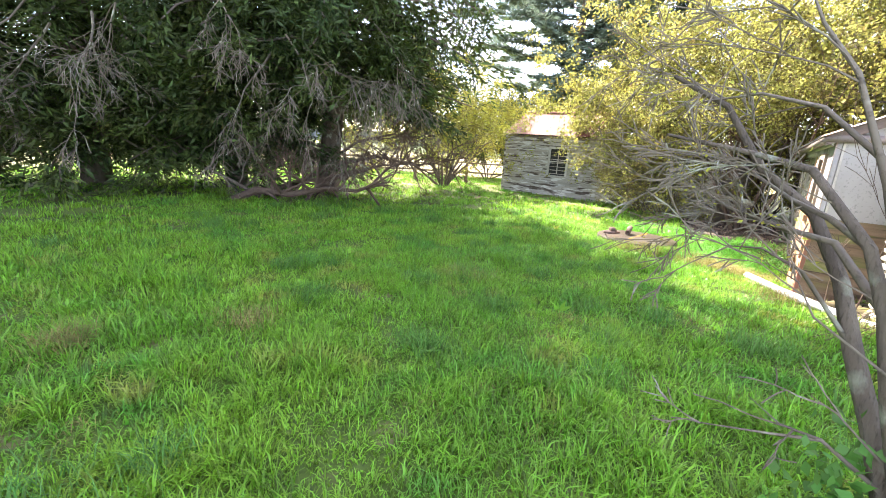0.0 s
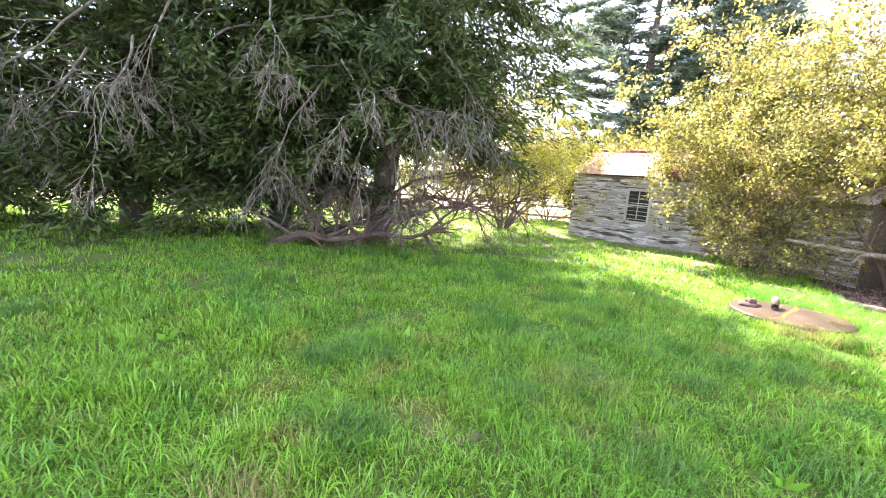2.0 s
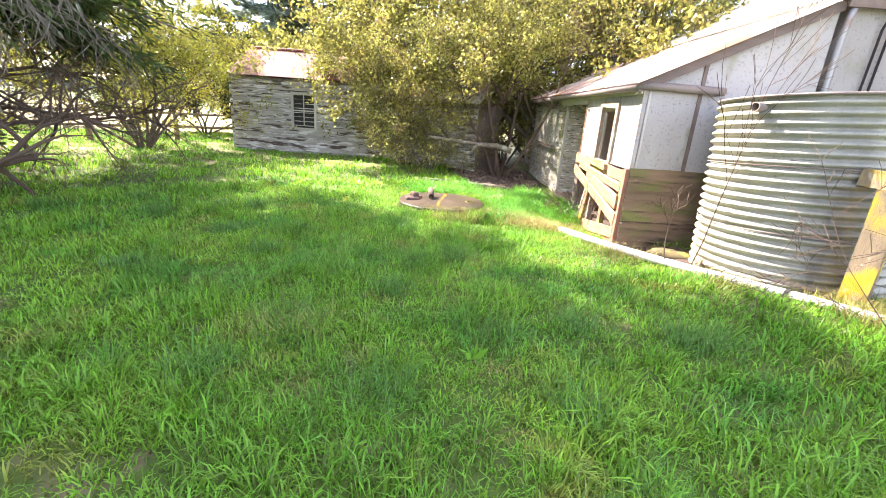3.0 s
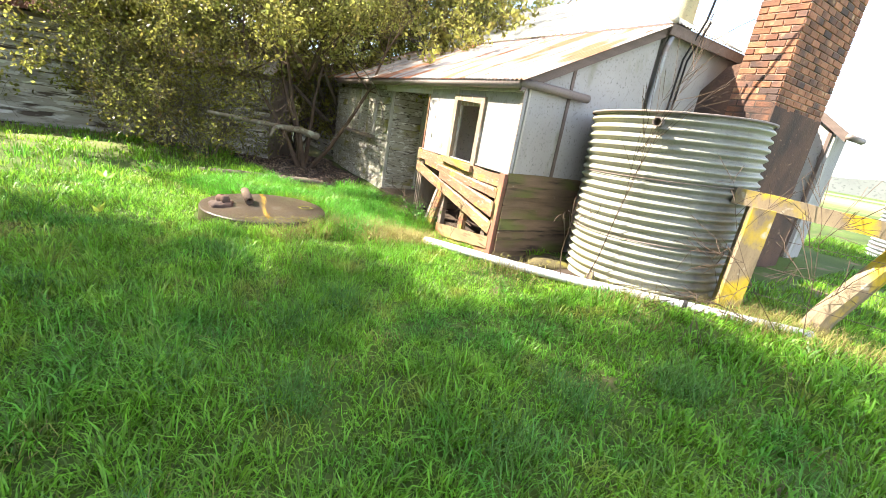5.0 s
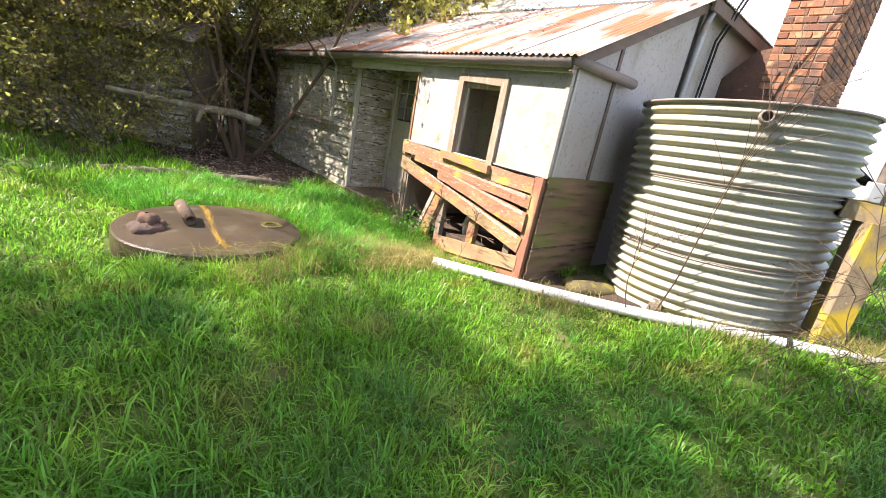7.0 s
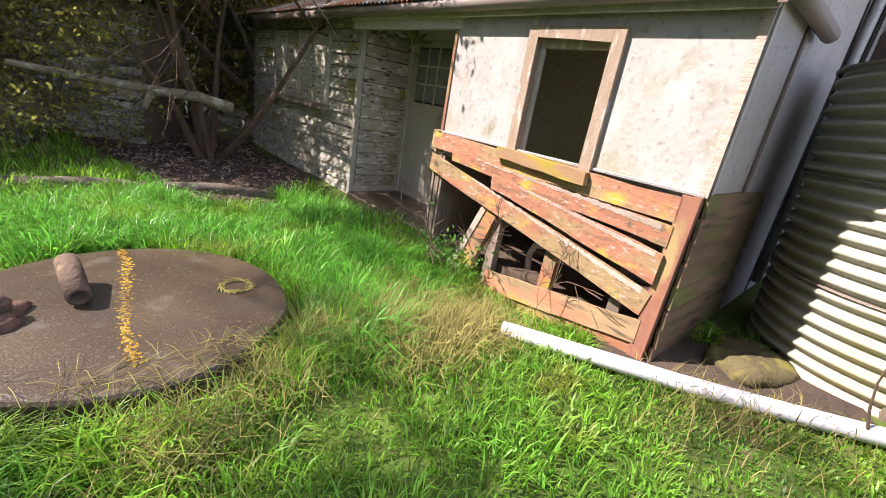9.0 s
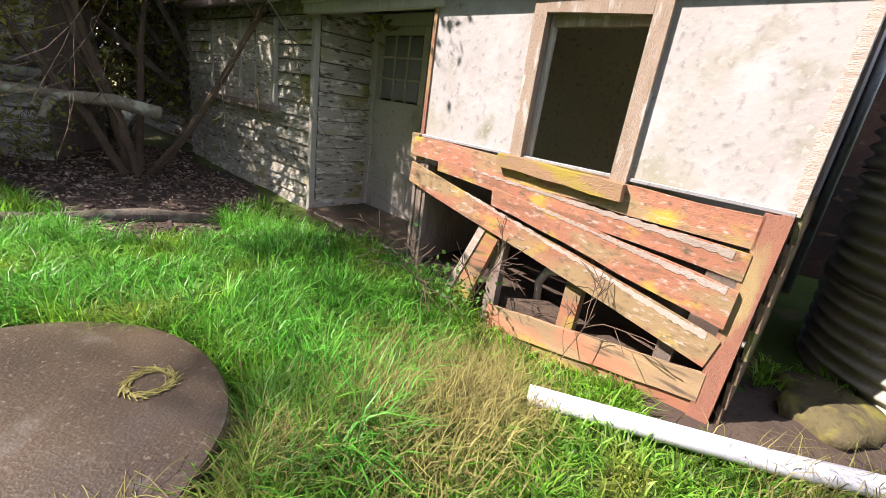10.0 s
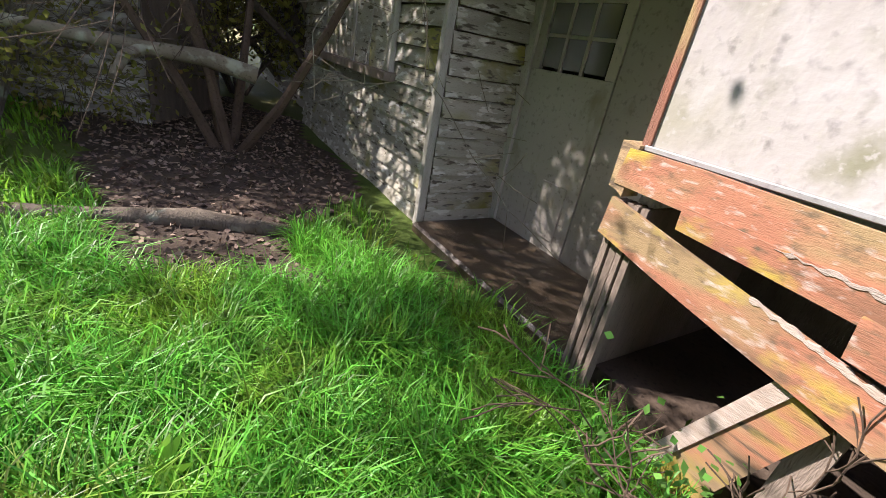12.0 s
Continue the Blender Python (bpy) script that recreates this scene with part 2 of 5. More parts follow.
m_lichenpost = mat("lichen_covered_post", (0.31, 0.24, 0.15), (0.22, 0.17, 0.11), 3.0, 0.95, 0.9, 40, stretch=(4, 4, 0.8), layers=[((0.50, 0.36, 0.03), 4.0, 0.50, 0.62, (1, 1, 0.7)), ((0.13, 0.10, 0.07), 5.0, 0.60, 0.72, (2, 2, 0.5)), ((0.50, 0.45, 0.36), 6.0, 0.62, 0.70, (1, 1, 1))])
m_greytimber = mat("grey_timber", (0.24, 0.19, 0.15), (0.17, 0.135, 0.105), 3.0, 0.95, 0.7, 40, stretch=(4, 4, 0.8))
m_stone = mat("grey_stone", (0.22, 0.20, 0.175), (0.14, 0.125, 0.11), 5.0, 0.95, 0.9, 30, layers=[((0.40, 0.40, 0.35), 5.0, 0.60, 0.68, (1, 1, 1))])
m_brownstone = mat("brown_stone", (0.17, 0.12, 0.08), (0.10, 0.07, 0.05), 6.0, 0.95, 1.0, 40, layers=[((0.28, 0.22, 0.14), 9.0, 0.60, 0.70, (1, 1, 1))])
m_mossblock = mat("mossy_earth", (0.13, 0.11, 0.045), (0.08, 0.065, 0.035), 5.0, 0.95, 1.0, 40, layers=[((0.20, 0.18, 0.04), 6.0, 0.55, 0.68, (1, 1, 1))])
m_wire = mat("rusty_wire", (0.10, 0.07, 0.055), (0.07, 0.05, 0.04), 5.0, 0.7, 0, 30)
m_inner = mat("grey_inner_wall", (0.72, 0.70, 0.68), (0.62, 0.59, 0.57), 1.5, 0.9, 0.2, 30)
# black for cables and clip, and painted darkness for unlit rooms
m_dark = mat("black_parts_and_unlit_rooms", (0.02, 0.02, 0.02), (0.03, 0.028, 0.025), 4.0, 0.8, 0.2, 30)
m_hills = mat("far_woods", (0.09, 0.10, 0.09), (0.12, 0.13, 0.115), 0.05, 0.95, 0, 0.5)
m_glass = bpy.data.materials.new("old_glass")
m_glass.use_nodes = True
g = m_glass.node_tree.nodes["Principled BSDF"]
g.inputs["Base Color"].default_value, g.inputs["Roughness"].default_value, g.inputs["Transmission Weight"].default_value = (0.10, 0.11, 0.115, 1), 0.12, 0.3

# ---- mesh tools ----
class Geo:
    """Vertices and faces that become one mesh."""

    def __init__(self):
        self.v, self.f = [], []

    def add(self, vs, fs):
        k = len(self.v)
        self.v += [tuple(p) for p in vs]
        self.f += [tuple(i + k for i in q) for q in fs]
        return self

    def box(self, x0, x1, y0, y1, z0, z1, m=None, bev=0.004):
        """A box with chamfered edges."""
        b = min(bev, (x1 - x0) * 0.4, (y1 - y0) * 0.4, (z1 - z0) * 0.4)
        vs, fs = [], []
        for i, (xa, s1) in enumerate(((x0, 1), (x1, -1))):
            for j, (ya, s2) in enumerate(((y0, 1), (y1, -1))):
                for k, (za, s3) in enumerate(((z0, 1), (z1, -1))):
                    vs += [(xa, ya + s2 * b, za + s3 * b), (xa + s1 * b, ya, za + s3 * b), (xa + s1 * b, ya + s2 * b, za)]
        at = lambda i, j, k, a: (i * 4 + j * 2 + k) * 3 + a
        for i in (0, 1):
            fs.append((at(i, 0, 0, 0), at(i, 0, 1, 0), at(i, 1, 1, 0), at(i, 1, 0, 0)))
            fs.append((at(0, i, 0, 1), at(0, i, 1, 1), at(1, i, 1, 1), at(1, i, 0, 1)))
            fs.append((at(0, 0, i, 2), at(0, 1, i, 2), at(1, 1, i, 2), at(1, 0, i, 2)))
            for j in (0, 1):
                fs.append((at(i, j, 0, 0), at(i, j, 1, 0), at(i, j, 1, 1), at(i, j, 0, 1)))
                fs.append((at(i, 0, j, 0), at(i, 1, j, 0), at(i, 1, j, 2), at(i, 0, j, 2)))
                fs.append((at(0, i, j, 1), at(1, i, j, 1), at(1, i, j, 2), at(0, i, j, 2)))
                for k in (0, 1):
                    fs.append((at(i, j, k, 0), at(i, j, k, 1), at(i, j, k, 2)))
        return self.add([m @ Vector(p) for p in vs] if m else vs, fs)

    def tube(self, pts, radii, n=6, cap=True):
        pts = [Vector(p) for p in pts]
        vs, fs = [], []
        for i, p in enumerate(pts):
            d = (pts[min(i + 1, len(pts) - 1)] - pts[max(i - 1, 0)]).normalized()
            a = d.orthogonal().normalized() if i == 0 else (a - d * a.dot(d)).normalized()
            b = d.cross(a)
            r = radii[i] if isinstance(radii, (list, tuple)) else radii
            vs += [p + (a * math.cos(2 * math.pi * k / n) + b * math.sin(2 * math.pi * k / n)) * r for k in range(n)]
        for i in range(len(pts) - 1):
            fs += [(i * n + k, i * n + (k + 1) % n, (i + 1) * n + (k + 1) % n, (i + 1) * n + k) for k in range(n)]
        if cap:
            fs += [tuple(range(n))[::-1], tuple((len(pts) - 1) * n + k for k in range(n))]
        return self.add(vs, fs)

    def lathe(self, profile, n=48, centre=(0, 0, 0), wob=0.0):
        vs, fs = [], []
        for r, z in profile:
            for k in range(n):
                a = 2 * math.pi * k / n
                rr = r * (1 + wob * noise.noise((math.cos(a) * 2, math.sin(a) * 2, z * 2)))
                vs.append((centre[0] + rr * math.cos(a), centre[1] + rr * math.sin(a), centre[2] + z))
        for i in range(len(profile) - 1):
            fs += [(i * n + k, i * n + (k + 1) % n, (i + 1) * n + (k + 1) % n, (i + 1) * n + k) for k in range(n)]
        return self.add(vs, fs)

    def plank(self, tl, bl, tr, br, y0, y1, segs=4, jit=0.004, seed=0, y0r=None, y1r=None, lap=0.0):
        """A board in the xz plane between four corners (x, z), from depth y0 to y1, with worn edges. lap: how far its foot stands forward."""
        rng = random.Random(seed)
        vs, fs = [], []
        y0r, y1r = y0 if y0r is None else y0r, y1 if y1r is None else y1r
        for i in range(segs + 1):
            s = i / segs
            e = 0.0 if 0 < i < segs else 1.0
            ya, yb = y0 + (y0r - y0) * s, y1 + (y1r - y1) * s
            x_t, z_t = tl[0] + (tr[0] - tl[0]) * s + e * rng.uniform(-jit, jit), tl[1] + (tr[1] - tl[1]) * s + rng.uniform(-jit, jit)
            x_b, z_b = bl[0] + (br[0] - bl[0]) * s + e * rng.uniform(-jit, jit), bl[1] + (br[1] - bl[1]) * s + rng.uniform(-jit, jit)
            vs += [(x_t, ya, z_t), (x_b, ya - lap, z_b), (x_b, yb - lap, z_b), (x_t, yb, z_t)]
        for i in range(segs):
            k = i * 4
            fs += [(k + a, k + 4 + a, k + 4 + (a + 1) % 4, k + (a + 1) % 4) for a in range(4)]
        fs += [(0, 1, 2, 3), (segs * 4 + 3, segs * 4 + 2, segs * 4 + 1, segs * 4)]
        return self.add(vs, fs)

    def waves(self, x0, x1, rows, pitch=0.076, amp=0.011, per=6):
        """Corrugated sheet: rows are (y, z) up the slope, or give y and z as functions of x."""
        cols = max(2, int((x1 - x0) / pitch * per))
        vs, fs = [], []
        for i in range(cols + 1):
            x = x0 + (x1 - x0) * i / cols
            w = amp * math.sin(2 * math.pi * x / pitch)
            for y, z in (rows(x) if callable(rows) else rows):
                vs.append((x, y, z + w))
        k = len(vs) // (cols + 1)
        fs = [(i * k + j, (i + 1) * k + j, (i + 1) * k + j + 1, i * k + j + 1) for i in range(cols) for j in range(k - 1)]
        return self.add(vs, fs)

    def data(self, name, smooth=False):
        me = bpy.data.meshes.new(name)
        me.from_pydata(self.v, [], self.f)
        if smooth:
            me.polygons.foreach_set("use_smooth", [True] * len(me.polygons))
        me.update()
        return me


def part(name, geo, material, parent=None, label="", smooth=False, m=None):
    """Links a mesh as ONE object under a thing or a part."""
    me = geo.data(name, smooth) if isinstance(geo, Geo) else geo
    if material and not me.materials:
        me.materials.append(material)
    ob = new(name, me)
    if parent:
        ob.parent = parent
    if m is not None:
        ob.matrix_basis = m
    if label:
        ob["label"] = label
    return ob


def thing(name, m, label, category, group="", kind=""):
    ob = new(name)
    ob.matrix_basis = m
    ob.empty_display_size = 0.1
    return tagged(ob, label, category, group, kind)


def shards(name, verts, material, faces_per, parent=None):
    """A mesh out of an array (n, k, 3) of n small pieces with k corners each, all with the same faces."""
    n, k = verts.shape[:2]
    idx = (np.arange(n)[:, None, None] * k + np.array(faces_per)[None]).reshape(-1)
    size = len(faces_per[0])
    count = n * len(faces_per)
    me = bpy.data.meshes.new(name)
    me.vertices.add(n * k)
    me.vertices.foreach_set("co", verts.reshape(-1).astype(np.float32))
    me.loops.add(count * size)
    me.loops.foreach_set("vertex_index", idx.astype(np.int32))
    me.polygons.add(count)
    me.polygons.foreach_set("loop_start", np.arange(0, count * size, size, dtype=np.int32))
    me.update(calc_edges=True)
    me.materials.append(material)
    ob = new(name, me)
    if parent:
        ob.parent = parent
    return ob


def unit(a):
    return a / np.maximum(np.linalg.norm(a, axis=-1, keepdims=True), 1e-6)


def leaf_quads(at, way, length, width, rng, cup=0.25):
    """Kite-shaped leaves: arrays of foot, direction, length and width."""
    n = len(at)
    side = unit(np.cross(way, unit(rng.normal(size=(n, 3)))))
    up = np.cross(side, way)
    L, W = length[:, None], width[:, None]
    mid = at + way * L * 0.45 + up * L * cup * 0.3
    return np.stack([at, mid + side * W / 2, at + way * L, mid - side * W / 2], axis=1)


def ground_z(x, y):
    """The lie of the land: a rise at the tank, a hollow under the broken wall, soft bumps."""
    s = lambda a: np.clip(a, 0, 1) ** 2 * (3 - 2 * np.clip(a, 0, 1))
    x, y = np.asarray(x, float), np.asarray(y, float)
    z = 0.19 * s((6.0 - y) / 2.8) * s((x - 2.8) / 1.8)
    z = z - 0.16 * np.exp(-(((x - 5.45) / 0.75) ** 2 + ((y - 7.1) / 0.9) ** 2))
    z = z + 0.025 * np.sin(x * 1.9 + 0.6 * y) * np.sin(y * 1.6 - 0.4 * x + 1) + 0.015 * np.sin(x * 4.3 + 1) * np.sin(y * 3.7)
    far = np.clip((np.hypot(x, y) - 30) / 200, 0, 1)
    return z * (1 - np.minimum(far * 8, 1)) - 1.2 * far


def grow(rng, p, d, length, r, depth, out, droop=0.0, spread=0.7, kids=4, wander=0.25):
    """A branching limb as a list of (points, radii)."""
    p, d = Vector(p), Vector(d).normalized()
    pts, radii, n = [p.copy()], [r], 5 if depth else 3
    for i in range(n):
        d = (d + Vector((rng.gauss(0, wander), rng.gauss(0, wander), rng.gauss(0, wander) - droop)) * 0.5).normalized()
        p = p + d * length / n
        pts.append(p.copy())
        radii.append(max(r * (1 - 0.8 * (i + 1) / n), 0.0026))
        if depth and i > 0:
            for _ in range(kids if i > 1 else 1):
                if rng.random() < 0.55:
                    k = (d + Vector((rng.gauss(0, spread), rng.gauss(0, spread), rng.gauss(0, spread) - droop))).normalized()
                    grow(rng, p, k, length * rng.uniform(0.35, 0.62), radii[-1] * 0.65, depth - 1, out, droop, spread, kids, wander)
    out.append((pts, radii))
    return out


def limbs_geo(limbs, sides=4):
    geo = Geo()
    for pts, radii in limbs:
        geo.tube(pts, radii, sides if radii[0] < 0.03 else 7, cap=False)
    return geo

# ---- ground ----
def axis(lo, hi, fine_lo, fine_hi, step):
    a = list(np.arange(fine_lo, fine_hi + 1e-6, step))
    s, left = step, [fine_lo]
    while left[-1] > lo:
        s *= 1.35
        left.append(left[-1] - s)
    s, right = step, [fine_hi]
    while right[-1] < hi:
        s *= 1.35
        right.append(right[-1] + s)
    return np.array(left[:0:-1] + a + right[1:])


gx, gy = axis(-900, 900, -12, 12, 0.2), axis(-900, 900, -3, 22, 0.2)
GX, GY = np.meshgrid(gx, gy, indexing="ij")
geo = Geo()
geo.v = [tuple(p) for p in np.stack([GX, GY, ground_z(GX, GY)], -1).reshape(-1, 3)]
ny = len(gy)
geo.f = [(i * ny + j, (i + 1) * ny + j, (i + 1) * ny + j + 1, i * ny + j + 1) for i in range(len(gx) - 1) for j in range(ny - 1)]
ground = tagged(part("ground", geo, m_soil, smooth=True), "rough green paddock ground with bare earthy patches", "ground", kind="structure")

# bare earth with leaf litter under the shrubs
def bare(x, y):
    """How far inside the littered bed a place lies (above 0: inside)."""
    a = 1 - (((x - 7.35) * 0.86 + (y - 12.0) * -0.50) / 1.15) ** 2 - (((x - 7.35) * 0.50 + (y - 12.0) * 0.86) / 2.95) ** 2
    a = np.maximum(a, 1 - ((x - 7.15) / 0.42) ** 2 - ((y - 8.75) / 0.40) ** 2)
    a = np.maximum(a, 1 - ((x - 5.2) / 0.33) ** 2 - ((y - 5.55) / 0.75) ** 2)
    return a + 0.18 * np.sin(3 * x + y) + 0.12 * np.sin(5 * y - 2 * x)


geo = Geo()
bx, by = np.arange(4.6, 9.6, 0.12), np.arange(4.6, 15.2, 0.12)
for x in bx:
    for y in by:
        if bare(x + 0.06, y + 0.06) > 0:
            geo.add([(a, b, float(ground_z(a, b)) + 0.012 + 0.008 * math.sin(9 * a) * math.sin(8 * b)) for a, b in ((x, y), (x + 0.12, y), (x + 0.12, y + 0.12), (x, y + 0.12))], [(0, 1, 2, 3)])
tagged(part("earth_bed", geo, m_litter_soil), "dark bare earth under the shrubs beside the wall", "soil", kind="structure")
rng = np.random.default_rng(5)
n = 19000
px, py = rng.uniform(4.8, 9.4, n), rng.uniform(4.8, 15, n)
keep = (bare(px, py) > 0.03 + 0.2 * rng.random(n)) & (py > 7.6)
px, py = px[keep], py[keep]
at = np.stack([px, py, ground_z(px, py) + 0.02 + 0.015 * rng.random(len(px))], -1)
way = unit(np.stack([rng.normal(size=len(px)), rng.normal(size=len(px)), rng.normal(size=len(px)) * 0.25], -1))
litter = shards("leaf_litter", leaf_quads(at, way, rng.uniform(0.03, 0.07, len(px)), rng.uniform(0.015, 0.035, len(px)), rng), m_litter, [(0, 1, 2, 3)])
tagged(litter, "brown fallen leaves scattered on bare earth", "leaf litter", kind="stuff")

# ---- house with its collapsing lean-to ----
HM = pose(5.10, 5.97, 0, 0, 0, -120.34)
house = thing("house", HM, "old white farmhouse with a lean-to whose lower boards hang loose", "house")
TOP, SLOPE = 2.13, 0.48
roof_z = lambda y: TOP + 0.03 + SLOPE * y

# lean-to front wall: sheet round the window
front = new("front_wall")
front.parent = house
front["label"] = "stained white cement sheet wall over broken red boards"
for i, (x0, x1, z0, z1) in enumerate(((-2.26, -1.39, 1.06, TOP), (-0.74, 0.0, 1.06, TOP), (-1.39, -0.74, 1.92, TOP))):
    part("wall_sheet", Geo().box(x0, x1, 0.0, 0.05, z0, z1, bev=0.002), m_render, front)
for x in (-1.445, -0.785):
    part("batten", Geo().box(x - 0.018, x + 0.018, -0.012, 0.0, 1.9, TOP, bev=0.003), m_trim, front)
part("corner_batten", Geo().plank((-0.035, 2.06), (-0.035, 1.06), (0.012, 2.06), (0.012, 1.06), -0.012, 0.0, 2, 0.003), m_edge, front)
part("corner_batten", Geo().plank((-2.285, TOP), (-2.285, 1.06), (-2.255, TOP), (-2.255, 1.06), -0.012, 0.05, 2, 0.003), m_post, front)
part("flashing", Geo().box(-2.27, 0.0, -0.016, -0.001, 1.055, 1.075, bev=0.003), m_galv, front)
# window
win = new("window")
win.parent = house
win["label"] = "paneless window hole in flaking timber frame"
part("side_casing", Geo().plank((-1.46, 1.94), (-1.46, 1.05), (-1.375, 1.94), (-1.375, 1.05), -0.035, 0.06, 2, 0.003, 1), m_frame, win)
part("side_casing", Geo().plank((-0.80, 1.925), (-0.80, 1.03), (-0.715, 1.925), (-0.715, 1.03), -0.035, 0.06, 2, 0.003, 2), m_frame, win)
part("head_casing", Geo().plank((-1.375, 1.94), (-1.375, 1.86), (-0.80, 1.925), (-0.80, 1.84), -0.036, 0.06, 3, 0.003, 3), m_frame, win)
part("stop", Geo().box(-1.375, -0.80, 0.02, 0.06, 1.80, 1.86), m_frame, win)
part("stop", Geo().box(-1.375, -1.345, 0.02, 0.06, 1.06, 1.80), m_trim, win)
part("window_sill", Geo().plank((-1.50, 1.07), (-1.50, 0.99), (-0.70, 1.04), (-0.70, 0.95), -0.095, 0.05, 5, 0.005, 4), m_sill, win, "mossy split sill")

# loose red boards below
boards = new("lower_cladding")
boards.parent = house
boards["label"] = "sagging red-painted boards with lichen and bare broken edges"
LOW = (
    ((-2.303, 1.055), (-2.323, 0.92), (-0.09, 1.03), (-0.09, 0.885), -0.045, -0.02, m_board),
    ((-2.035, 0.93), (-2.035, 0.85), (-0.09, 0.86), (-0.09, 0.735), -0.052, -0.028, m_board),
    ((-1.511, 0.845), (-1.501, 0.735), (-0.08, 0.69), (-0.09, 0.50), -0.075, -0.05, m_board),
    ((-2.298, 0.865), (-2.313, 0.715), (-0.08, 0.43), (-0.11, 0.275), -0.055, -0.03, m_board),
    ((-1.398, 0.05), (-1.398, -0.13), (-0.09, 0.235), (-0.09, 0.085), -0.05, -0.025, m_rawboard),
    ((-1.336, -0.10), (-1.285, -0.26), (-0.09, 0.085), (-0.09, -0.03), -0.03, -0.005, m_rawboard),
)
for i, (tl, bl, tr, br, y0, y1, mm) in enumerate(LOW):
    b = part("board", Geo().plank(tl, bl, tr, br, y0, y1, 8, 0.006, 10 + i), mm, boards)
    if i in (1, 2, 3):
        t2 = lambda p, q, s: (p[0] + (q[0] - p[0]) * s, p[1] + (q[1] - p[1]) * s)
        part("bare_edge", Geo().plank(t2(tl, tr, 0.1 + 0.05 * i), (t2(tl, tr, 0.1 + 0.05 * i)[0], t2(tl, tr, 0.1 + 0.05 * i)[1] - 0.008), t2(tl, tr, 0.97), (t2(tl, tr, 0.97)[0], t2(tl, tr, 0.97)[1] - 0.036), y0 - 0.003, y0 + 0.012, 90, 0.006, 30 + i), m_edge, b)
part("brace", Geo().plank((-1.57, 0.57), (-1.85, -0.18), (-1.43, 0.50), (-1.67, -0.2), -0.02, 0.03, 3, 0.006, 40), m_rawboard, boards)
part("brace_edge", Geo().plank((-1.585, 0.58), (-1.84, -0.05), (-1.535, 0.565), (-1.795, -0.065), -0.03, -0.02, 14, 0.009, 41), m_edge, boards)
for i, (x, z0, z1, w) in enumerate(((-1.44, -0.2, 0.60, 0.09), (-0.86, -0.1, 0.62, 0.10), (-0.30, 0.0, 0.9, 0.09))):
    part("stud", Geo().plank((x - w / 2, z1), (x - w / 2 - 0.01, z0), (x + w / 2, z1), (x + w / 2 - 0.01, z0), 0.02, 0.09, 2, 0.005, 50 + i), m_rawboard if i == 1 else m_greytimber, boards)
for i in range(4):
    part("corner_lath", Geo().plank((-2.30 + i * 0.036, 0.86), (-2.285 + i * 0.034, -0.15), (-2.27 + i * 0.036, 0.86), (-2.26 + i * 0.034, -0.15), -0.02 + 0.008 * (i % 2), 0.04, 3, 0.004, 60 + i), m_greytimber, boards)
part("corner_block", Geo().plank((-2.34, 1.075), (-2.34, 0.90), (-2.275, 1.07), (-2.275, 0.88), -0.04, 0.06, 2, 0.006, 66), m_rawboard, boards)
part("corner_post", Geo().plank((-0.10, 1.05), (-0.115, -0.24), (0.0, 1.06), (-0.02, -0.24), -0.045, 0.06, 6, 0.004, 67), m_post, boards, "red-brown corner post")

# side wall of the lean-to
side = new("side_wall")
side.parent = house
side["label"] = "grey white sheet gable wall over mossy boards"
RZ = Matrix.Rotation(radians(90), 4, "Z")
slab = lambda y0, y1, z0: Geo().add([(x, y, z) for x in (-0.05, 0.0) for y, z in ((y0, z0), (y1, z0), (y1, roof_z(y1) - 0.02), (y0, roof_z(y0) - 0.02))], [(0, 1, 2, 3), (7, 6, 5, 4), (0, 4, 5, 1), (1, 5, 6, 2), (2, 6, 7, 3), (3, 7, 4, 0)])
part("wall_sheet", slab(0.055, 0.70, 1.07), m_sidesheet, side)
part("wall_sheet", slab(0.705, 2.12, 0.0), m_sidesheet, side)
part("batten", Geo().box(0.0, 0.016, 0.675, 0.725, 1.07, 2.42, bev=0.003), m_fascia, side)
part("batten", Geo().box(0.0, 0.014, 0.055, 0.085, 1.07, 2.12, bev=0.003), m_trim, side)
for i in range(9):
    z = -0.20 + i * 0.142
    part("board", Geo().plank((0.0, z + 0.145), (0.0, z), (1.25, z + 0.145), (1.25, z), -0.022, 0.0, 5, 0.006, 70 + i, lap=0.014), m_sideboard, side, m=RZ)

# inside of the lean-to
inner = new("inner_room")
inner.parent = house
inner["label"] = "bare grey room seen through the window hole"
part("back_wall", Geo().box(-7.0, -0.05, 1.15, 1.2, 0.85, 2.6), m_inner, inner)
part("back_wall", Geo().box(-7.0, -2.26, 1.15, 1.2, -0.3, 0.848), m_inner, inner)
part("underfloor_lining", Geo().box(-2.258, -0.05, 1.15, 1.2, -0.3, 0.848), m_greytimber, inner, "dark bare timber lining")
part("partition", Geo().box(-2.26, -2.2, 0.06, 1.15, 0.85, 2.12), m_inner, inner)
part("underfloor_lining", Geo().box(-2.26, -2.2, 0.06, 1.15, -0.3, 0.848), m_greytimber, inner, "dark bare timber lining")
part("floor", Geo().box(-2.2, -0.05, 0.1, 1.15, -0.25, 0.085), m_litter_soil, inner)
part("waste_pipe", Geo().tube([(-1.22, 0.3, 0.05), (-1.22, 0.27, 0.22), (-1.16, 0.24, 0.33), (-1.05, 0.24, 0.36)], 0.028, 8), m_pvc, inner, "white bent waste pipe", smooth=True)
part("ceiling_board", Geo().box(-2.2, -0.05, 0.06, 1.15, 2.06, 2.09), m_inner, inner)

